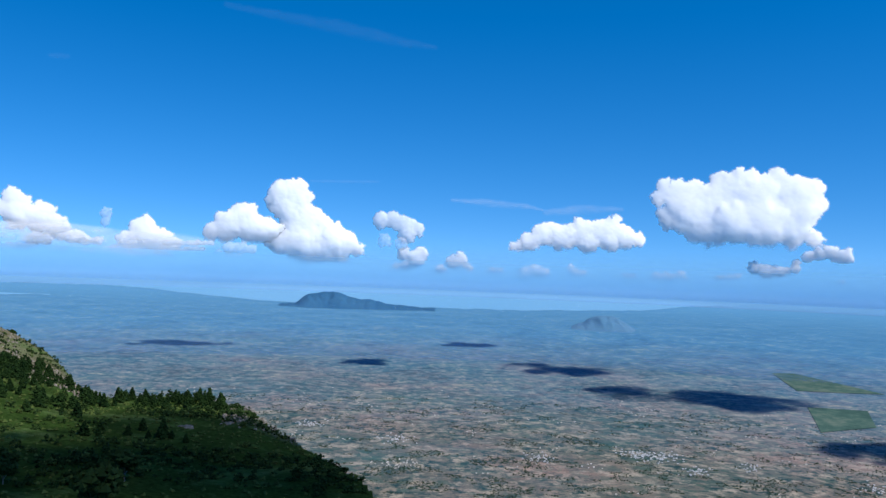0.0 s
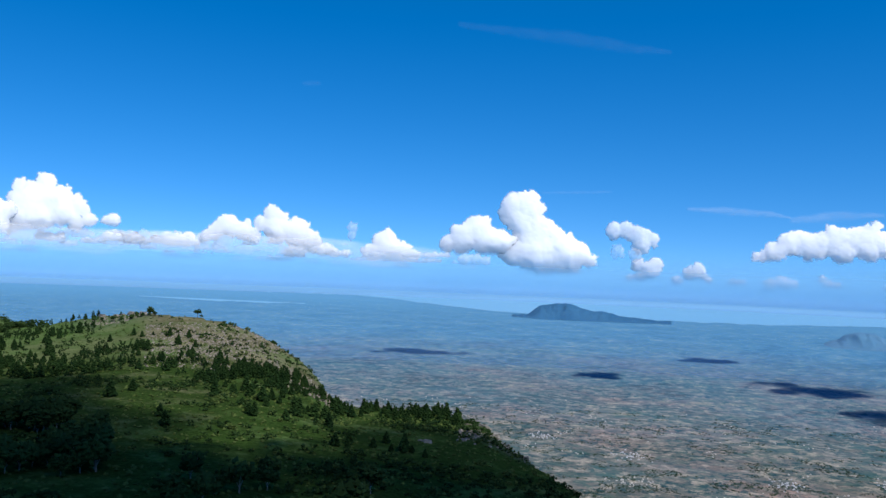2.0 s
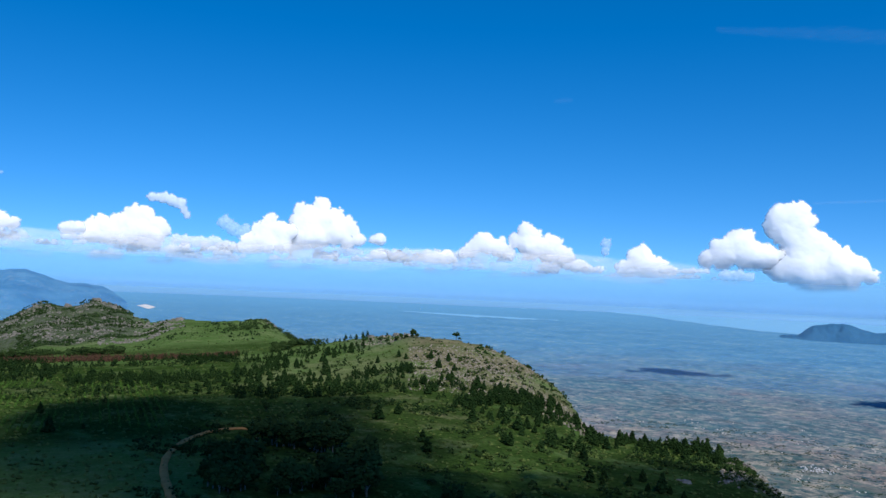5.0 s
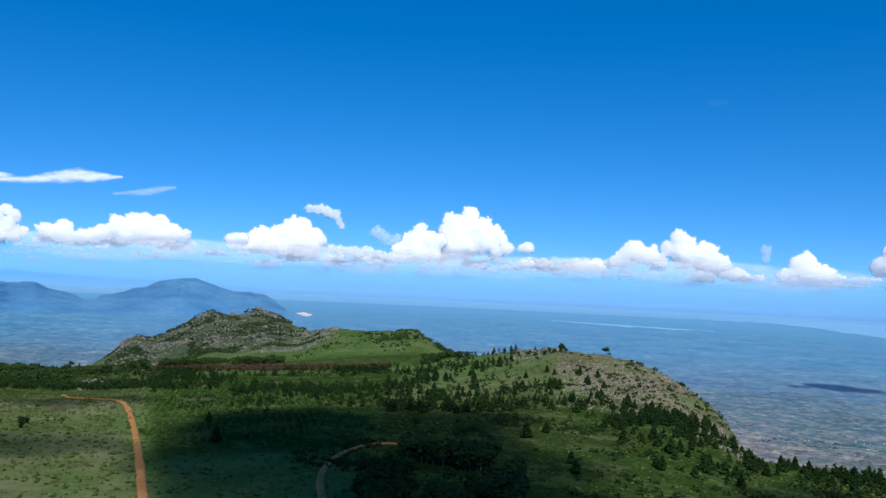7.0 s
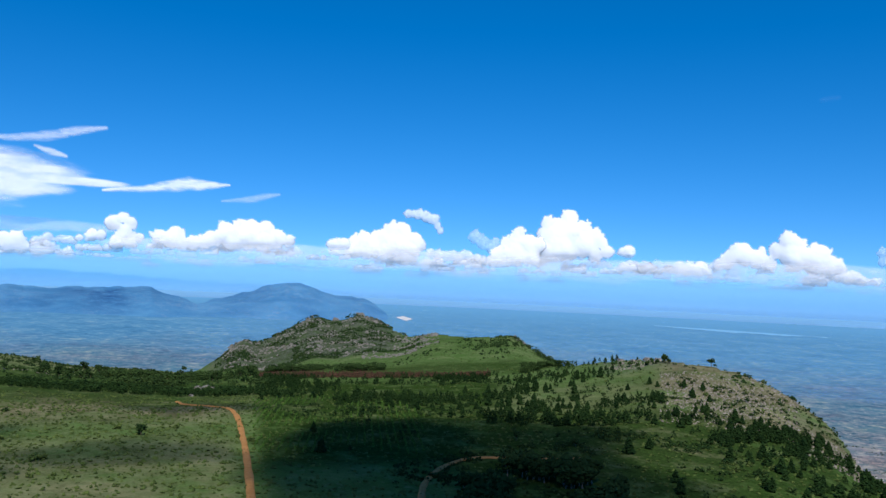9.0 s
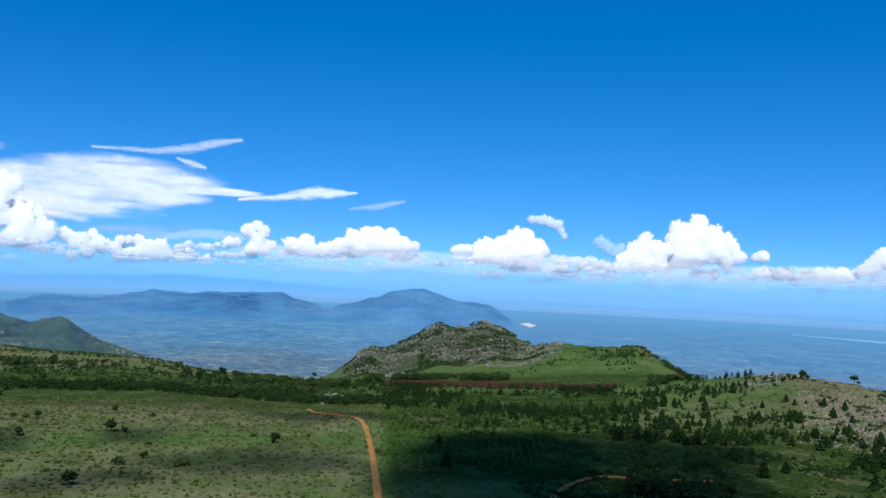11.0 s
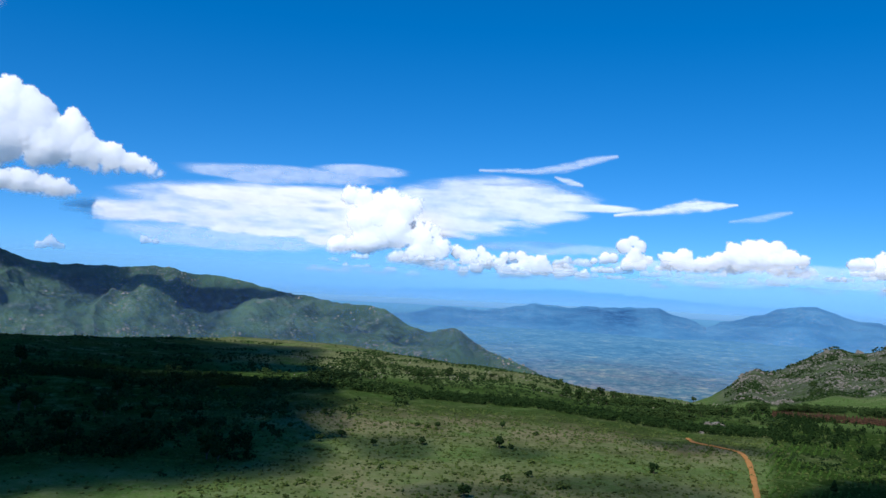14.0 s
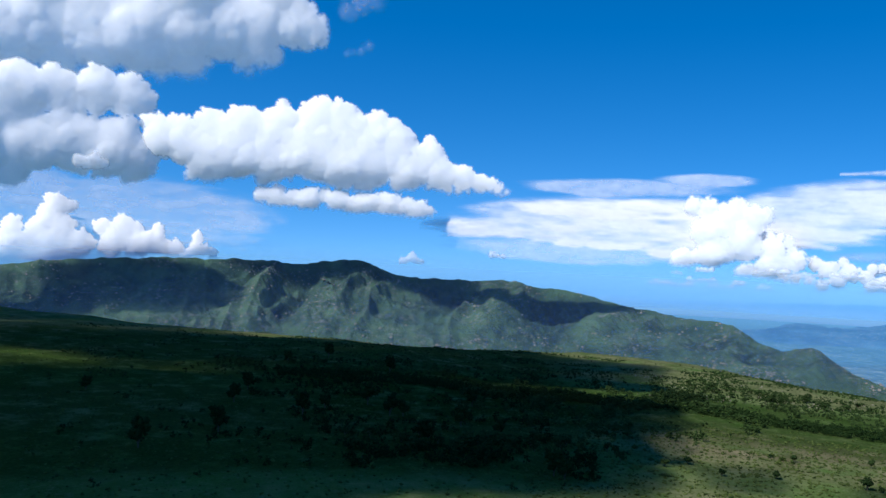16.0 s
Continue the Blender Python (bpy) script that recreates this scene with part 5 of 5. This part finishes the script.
belt = [broadleaf(80 + k, h, s, 0.18, BARK, BROAD, BELT, "shelter belt trees", 60) for k, (h, s) in enumerate([(7, 0.5), (8.5, 0.42), (6, 0.55)])]
settle(belt, scatter([(61, 74, 640, 780, 75), (74, 88, 700, 830, 22), (56.7, 60.4, 768, 800, 20), (52.6, 55.8, 758, 785, 16), (92, 112, 405, 440, 22), (40.5, 43, 1080, 1220, 12)], 11), 12, 0.6, 1.15)
BUSH = "low green bush on the open slope"
bushes = [bush(100 + k, s, SCRUB, BUSH, "bushes") for k, s in enumerate((1.6, 2.2, 1.2))]
settle(bushes, scatter([(8, 30, 230, 400, 60), (24, 34, 450, 640, 40), (60, 95, 300, 480, 70), (95, 132, 350, 900, 70)], 13), 14, 0.5, 1.1)


def joined(name, label, category, places, seed, build, material):
    """Plants past counting, in one mesh."""
    rng = random.Random(seed)
    bm = bmesh.new()
    heights = land(np.array([q[0] for q in places], dtype=float), np.array([q[1] for q in places], dtype=float))
    for (az, r), z in zip(places, heights):
        build(bm, polar(az, r, float(z)), rng)
    ob = part(name, bm, material)
    return tagged(ob, label, category, kind="stuff")


def small_conifer(lo, hi):
    def build(bm, at, rng):
        h = rng.uniform(lo, hi)
        for f in (0.22, 0.5, 0.8):
            clump(bm, at + Vector((rng.uniform(-0.05, 0.05) * h, rng.uniform(-0.05, 0.05) * h, h * f)), h * 0.27 * (1.15 - f), rng, 1.1)
    return build


def tuft(lo, hi, squash=0.7):
    def build(bm, at, rng):
        s = rng.uniform(lo, hi) ** 1.0
        clump(bm, at + Vector((0, 0, s * 0.3)), s, rng, squash)
    return build


def ragged(bm, at, rng):
    h = rng.uniform(2.2, 5.8)
    stem(bm, at - Vector((0, 0, 0.4)), at + Vector((0, 0, h * 0.9)), 0.02 * h, 0.006 * h, 4)
    for k in range(16):
        f = (k + 0.5) / 16
        a, d = rng.uniform(0, math.tau), h * 0.30 * (1 - f) ** 0.7
        clump(bm, at + Vector((math.cos(a) * d, math.sin(a) * d, h * (0.15 + 0.83 * f))), h * (0.155 - 0.07 * f), rng, 0.9)


def thicket(bm, at, rng, lo=2.6, hi=6.2):
    h = rng.uniform(lo, hi)
    stem(bm, at - Vector((0, 0, 0.4)), at + Vector((0, 0, h * 0.6)), 0.03 * h, 0.015 * h, 4)
    for k in range(14):
        a, d = rng.uniform(0, math.tau), h * 0.42 * math.sqrt(rng.random())
        clump(bm, at + Vector((math.cos(a) * d, math.sin(a) * d, h * rng.uniform(0.2, 1.0) * (1 - 0.35 * d / h))), h * rng.uniform(0.10, 0.2), rng, 0.8)


def young_tree(bm, at, rng):
    thicket(bm, at, rng, 1.8, 4.4)


def rows_of_saplings():
    """Planted rows that run away from the road."""
    rng = random.Random(21)
    along, across = polar(54, 1), polar(144, 1)
    out = []
    for i in range(-24, 40):
        for j in range(0, 88):
            if rng.random() < 0.12:
                continue
            p = along * (330 + j * 2.5 + rng.uniform(-0.5, 0.5)) - across * (i * 3.5 + rng.uniform(-0.3, 0.3))
            az, r = math.degrees(math.atan2(-p.x, p.y)), math.hypot(p.x, p.y)
            if 50 < az < 61.3 and 345 < r < 530 and vnoise(np.array([p.x / 25]), np.array([p.y / 25]), 4)[0] > 0.28:
                out.append((az, r))
    return out


joined("sapling_rows", "rows of young green pine saplings", "saplings", rows_of_saplings(), 22, small_conifer(1.3, 2.7), SAPLING)
joined("pine_stand", "dense stand of dark pines along the slope", "trees",
       scatter([(14, 22, 385, 448, 90), (22, 34, 395, 470, 250), (34, 46, 430, 510, 250), (46, 56, 450, 545, 170), (37, 52, 540, 700, 190), (52, 61, 530, 660, 190), (45, 62.5, 668, 698, 300)], 23), 24, ragged, PINE)
joined("young_hedge", "belt of young green trees along the grassland", "trees",
       [(a + dx, 560 + (a - 64) * 1.9 + dr) for a, dx, dr in ((random.Random(k).uniform(60, 116), 0, random.Random(k + 5000).uniform(0, 45)) for k in range(2600))], 25, young_tree, PINE)
def low_thicket(bm, at, rng):
    h = rng.uniform(0.9, 2.6)
    for k in range(9):
        a, d = rng.uniform(0, math.tau), h * 0.7 * math.sqrt(rng.random())
        clump(bm, at + Vector((math.cos(a) * d, math.sin(a) * d, h * rng.uniform(0.1, 0.9) * (1 - 0.5 * d / h))), h * rng.uniform(0.18, 0.32), rng, 0.8)


joined("slope_thicket", "dark bushes crowding the shaded slope", "bushes",
       scatter([(-6, 8, 150, 330, 160), (6, 20, 240, 420, 380), (20, 34, 230, 400, 330), (34, 52, 200, 420, 420), (44, 61, 430, 640, 500), (40, 52, 640, 740, 160), (22, 44, 400, 560, 260), (10, 14, 380, 420, 40), (24, 36, 480, 640, 120), (84, 130, 340, 800, 260)], 77), 78, low_thicket, BROAD)
joined("belt_woods", "dense dark wood along the plateau edge", "trees",
       scatter([(60, 73, 620, 760, 520), (73, 90, 680, 820, 200), (56.7, 60.4, 768, 800, 300), (52.6, 55.8, 758, 785, 210), (61, 62.3, 775, 800, 50), (53, 57, 850, 900, 80), (57, 58.5, 1180, 1300, 50), (40.5, 44, 1020, 1200, 130), (43.5, 46.5, 1000, 1150, 40), (95, 112, 405, 450, 120), (88, 100, 470, 520, 60), (104, 120, 690, 760, 90), (84, 104, 545, 640, 260), (82, 100, 640, 720, 120), (38.5, 43.5, 715, 760, 130)], 71), 72, thicket, BROAD)
joined("shaded_wood", "dark bushes and young trees crowding the shaded grassland", "trees",
       scatter([(95, 112, 362, 412, 260), (98, 116, 412, 520, 240), (93, 118, 560, 640, 320), (96, 122, 640, 780, 160), (112, 130, 360, 480, 60)], 171), 172, lambda bm, at, rng: thicket(bm, at, rng, 1.6, 4.6), PINE)
joined("withered_hedge", "strip of withered red-brown young pines", "trees",
       [(random.Random(k).uniform(45.5, 60.8), 700 + random.Random(k + 9000).uniform(0, 34)) for k in range(1500)], 26, small_conifer(2.4, 4.6), BROWN)
joined("scrub", "scattered low scrub and grass tussocks", "scrub",
       scatter([(5, 60, 190, 480, 6200), (60, 100, 250, 560, 9500), (60, 132, 560, 1100, 4200), (95, 132, 260, 560, 2800), (22, 64, 480, 800, 3200), (40, 64, 800, 1300, 2400)], 27, False), 28, tuft(0.25, 1.05), SCRUB)
joined("rim_scrub", "dense low bushes over the far grassland", "bushes",
       scatter([(74, 100, 600, 1000, 5200), (62, 74, 620, 830, 1500), (100, 128, 640, 1050, 2200)], 271), 272, tuft(0.35, 1.5, 0.9), BROAD)
joined("kopje_scrub", "dark thickets between the rocks of the hill", "scrub",
       scatter([(50, 63.5, 1120, 1560, 6800), (40.3, 45.5, 1060, 1225, 320), (44, 52, 880, 1250, 330), (34, 37.5, 640, 672, 60), (23, 30, 560, 640, 70)], 29), 30, tuft(0.5, 1.9, 1.0), BROAD)


# ---- stones ----
def stone(bm, at, rng, size):
    vs = []
    for d in ((1, 0, 0), (0.5, 0.87, 0), (-0.5, 0.87, 0), (-1, 0, 0), (-0.5, -0.87, 0), (0.5, -0.87, 0)):
        q = Vector(d) * size * rng.uniform(0.7, 1.2)
        vs.append((bm.verts.new(at + q - Vector((0, 0, size * 0.3))), bm.verts.new(at + q * rng.uniform(0.5, 0.85) + Vector((0, 0, size * rng.uniform(0.3, 0.8))))))
    bm.faces.new([v[1] for v in vs])
    for k in range(6):
        a, b = vs[k], vs[(k + 1) % 6]
        bm.faces.new((a[0], b[0], b[1], a[1]))


def stones(lo, hi):
    def build(bm, at, rng):
        stone(bm, at, rng, lo + (hi - lo) * rng.random() ** 2.5)
    return build


def strewn(ob, count, lo, hi, seed, name, label):
    """Boulders on the face of a mountain."""
    gen = random.Random(seed)
    co = [v.co.copy() for v in ob.data.vertices]
    bm = bmesh.new()
    made = 0
    while made < count:
        c = gen.choice(co)
        if vnoise(np.array([c.x / 120]), np.array([c.y / 120]), seed)[0] > 0.45:
            stone(bm, c + Vector((gen.uniform(-6, 6), gen.uniform(-6, 6), 0)), gen, lo + (hi - lo) * gen.random() ** 3)
            made += 1
    return tagged(part(name, bm, PALE_ROCK), label, "stones", kind="stuff")


strewn(THE_RANGE, 5200, 0.8, 4.6, 75, "range_stones", "pale boulders strewn over the mountain flank")
joined("rock_slope", "pale stones lying thick over the bare hillside", "stones",
       scatter([(26, 34.5, 445, 610, 2300), (22, 25.5, 425, 500, 600), (28, 33.5, 480, 560, 700)], 131, False), 132, stones(0.2, 0.95), PALE_ROCK)
joined("scree", "pale boulders strewn over the hillside", "stones",
       scatter([(33, 38.5, 635, 675, 500), (7.5, 14, 340, 425, 420), (64, 92, 690, 880, 900)], 31), 32, stones(0.22, 1.05), PALE_ROCK)
joined("kopje_stones", "grey granite boulders over the rocky hill", "stones",
       scatter([(51, 63, 1150, 1560, 2600), (49, 54, 1050, 1330, 700), (42.3, 44, 1190, 1262, 90)], 33), 34, stones(0.5, 2.8), ROCK)
rng_stone = random.Random(35)
BOULDER = "pale grey granite boulder among grass"
for az, r, size in [(16.1, 333, 2.0), (16.5, 336, 1.3), (64.3, 628, 4.6), (64.7, 632, 3.6), (63.9, 630, 3.2), (65.1, 566, 2.0), (43.1, 1232, 9), (43.5, 1242, 8), (42.8, 1222, 7),
                    (34.6, 655, 3), (35.3, 660, 3.5), (36.2, 668, 3.2), (37, 675, 2.6), (49.2, 1268, 7), (54.2, 1555, 10), (55.8, 1552, 9), (53.2, 1520, 8), (11.5, 398, 3), (10.8, 380, 2.6), (12.4, 408, 3.4), (9.6, 362, 2.4), (13.0, 415, 2.8)]:
    bm = bmesh.new()
    stone(bm, Vector((0, 0, 0)), rng_stone, size)
    bmesh.ops.subdivide_edges(bm, edges=bm.edges[:], cuts=1, use_grid_fill=True)
    for v in bm.verts:
        v.co += Vector([rng_stone.uniform(-0.1, 0.1) * size for _ in range(3)])
    ob = tagged(part("boulder", bm, ROCK), BOULDER, "boulder", "boulders")
    ob.matrix_basis = Matrix.Translation(polar(az, r, land_at(az, r))) @ Matrix.Diagonal((1.25, 0.9, 0.75, 1))


# ---- woods and houses on the plain ----
def plain_places(count, seed, a0, a1, r0, r1, scale, cut):
    gen = np.random.default_rng(seed)
    az, r = gen.uniform(a0, a1, count * 12), r0 * (r1 / r0) ** gen.random(count * 12)
    low = plain_drop(r) / r
    good = (r > back_r(az) + 430) & (fbm(az * scale * 0.012 / low, scale * 0.8 / low, seed) > cut)
    return list(zip(az[good][:count].tolist(), r[good][:count].tolist()))


def house(bm, at, rng):
    w, d, h = rng.uniform(0.7, 1.5), rng.uniform(0.6, 0.9), rng.uniform(0.5, 0.8)
    v = [bm.verts.new(at + Vector((x * w, y * d, z))) for x, y, z in ((-1, -1, -0.5), (1, -1, -0.5), (1, 1, -0.5), (-1, 1, -0.5), (-1, -1, h), (1, -1, h), (1, 1, h), (-1, 1, h), (-1, 0, h * 1.6), (1, 0, h * 1.6))]
    for f in ((0, 1, 5, 4), (1, 2, 6, 9, 5), (2, 3, 7, 6), (3, 0, 4, 8, 7), (4, 5, 9, 8), (6, 7, 8, 9)):
        bm.faces.new([v[k] for k in f])


joined("plain_woods", "dark tree clumps dotted over the plain", "trees", plain_places(15000, 41, -30, 30, 1200, 1800, 14.0, 0.56), 42, tuft(0.5, 1.9, 0.45), WOODS)
joined("village", "small pale houses scattered over the plain", "houses", plain_places(500, 43, -30, 26, 1200, 1900, 7.0, 0.66), 44, house, WALLS)


def clustered(centres, seed):
    """Houses gathered round a few hamlets: az, r, spread in az, spread in r, count."""
    gen = random.Random(seed)
    return [(gen.gauss(a, da), gen.gauss(r, dr)) for a, r, da, dr, count in centres for _ in range(count)]


joined("hamlet", "close cluster of pale tin-roofed houses", "houses",
       clustered([(-14.0, 1468, 1.0, 16, 150), (-20.0, 1455, 0.4, 12, 30), (-27.2, 1425, 0.5, 14, 40), (8.4, 1566, 0.5, 10, 40), (-16.9, 1402, 0.5, 14, 40), (2.5, 1480, 0.6, 14, 40), (-7.0, 1400, 0.7, 14, 40)], 45), 46, house, TIN)


def farm_field(corners, label, name="field", material=None):
    """A level field on the plain between its corners: az, r."""
    bm = bmesh.new()
    ring = []
    for k, (a, r) in enumerate(corners):
        a2, r2 = corners[(k + 1) % len(corners)]
        for q in range(6):
            f = q / 6
            ring.append(bm.verts.new(polar(a + (a2 - a) * f, r + (r2 - r) * f, land_at(a + (a2 - a) * f, r + (r2 - r) * f) + 0.9)))
    bm.faces.new(ring)
    bmesh.ops.recalc_face_normals(bm, faces=bm.faces[:])
    return tagged(part(name, bm, material or CROP), label, name, kind="structure")


def crop_material():
    n = Nodes("crop")
    p = n.place()
    tone = n.sum("ADD", n.sum("MULTIPLY", n.noise(p, 0.03, 6, 0.75), 0.6), n.sum("MULTIPLY", n.noise(p, 0.008, 3), 0.4))
    return n.finish(n.ramp(tone, (0.40, (0.040, 0.082, 0.070)), (0.50, (0.058, 0.112, 0.090)), (0.62, (0.120, 0.160, 0.125))), 1.0, 0.0)


CROP = crop_material()
farm_field([(-21.1, 2333), (-22.4, 2350), (-27.4, 2165), (-24.3, 2138), (-22.6, 2122)], "bright green irrigated field on the plain")
farm_field([(-23.2, 1948), (-26.5, 1969), (-27.0, 1824), (-24.0, 1736)], "bright green irrigated field on the plain")
farm_field([(51.77, 3351), (51.28, 3400), (50.64, 3323), (51.08, 3261)], "bare pale sand patch beside the far mountain", "sand_patch", WALLS)
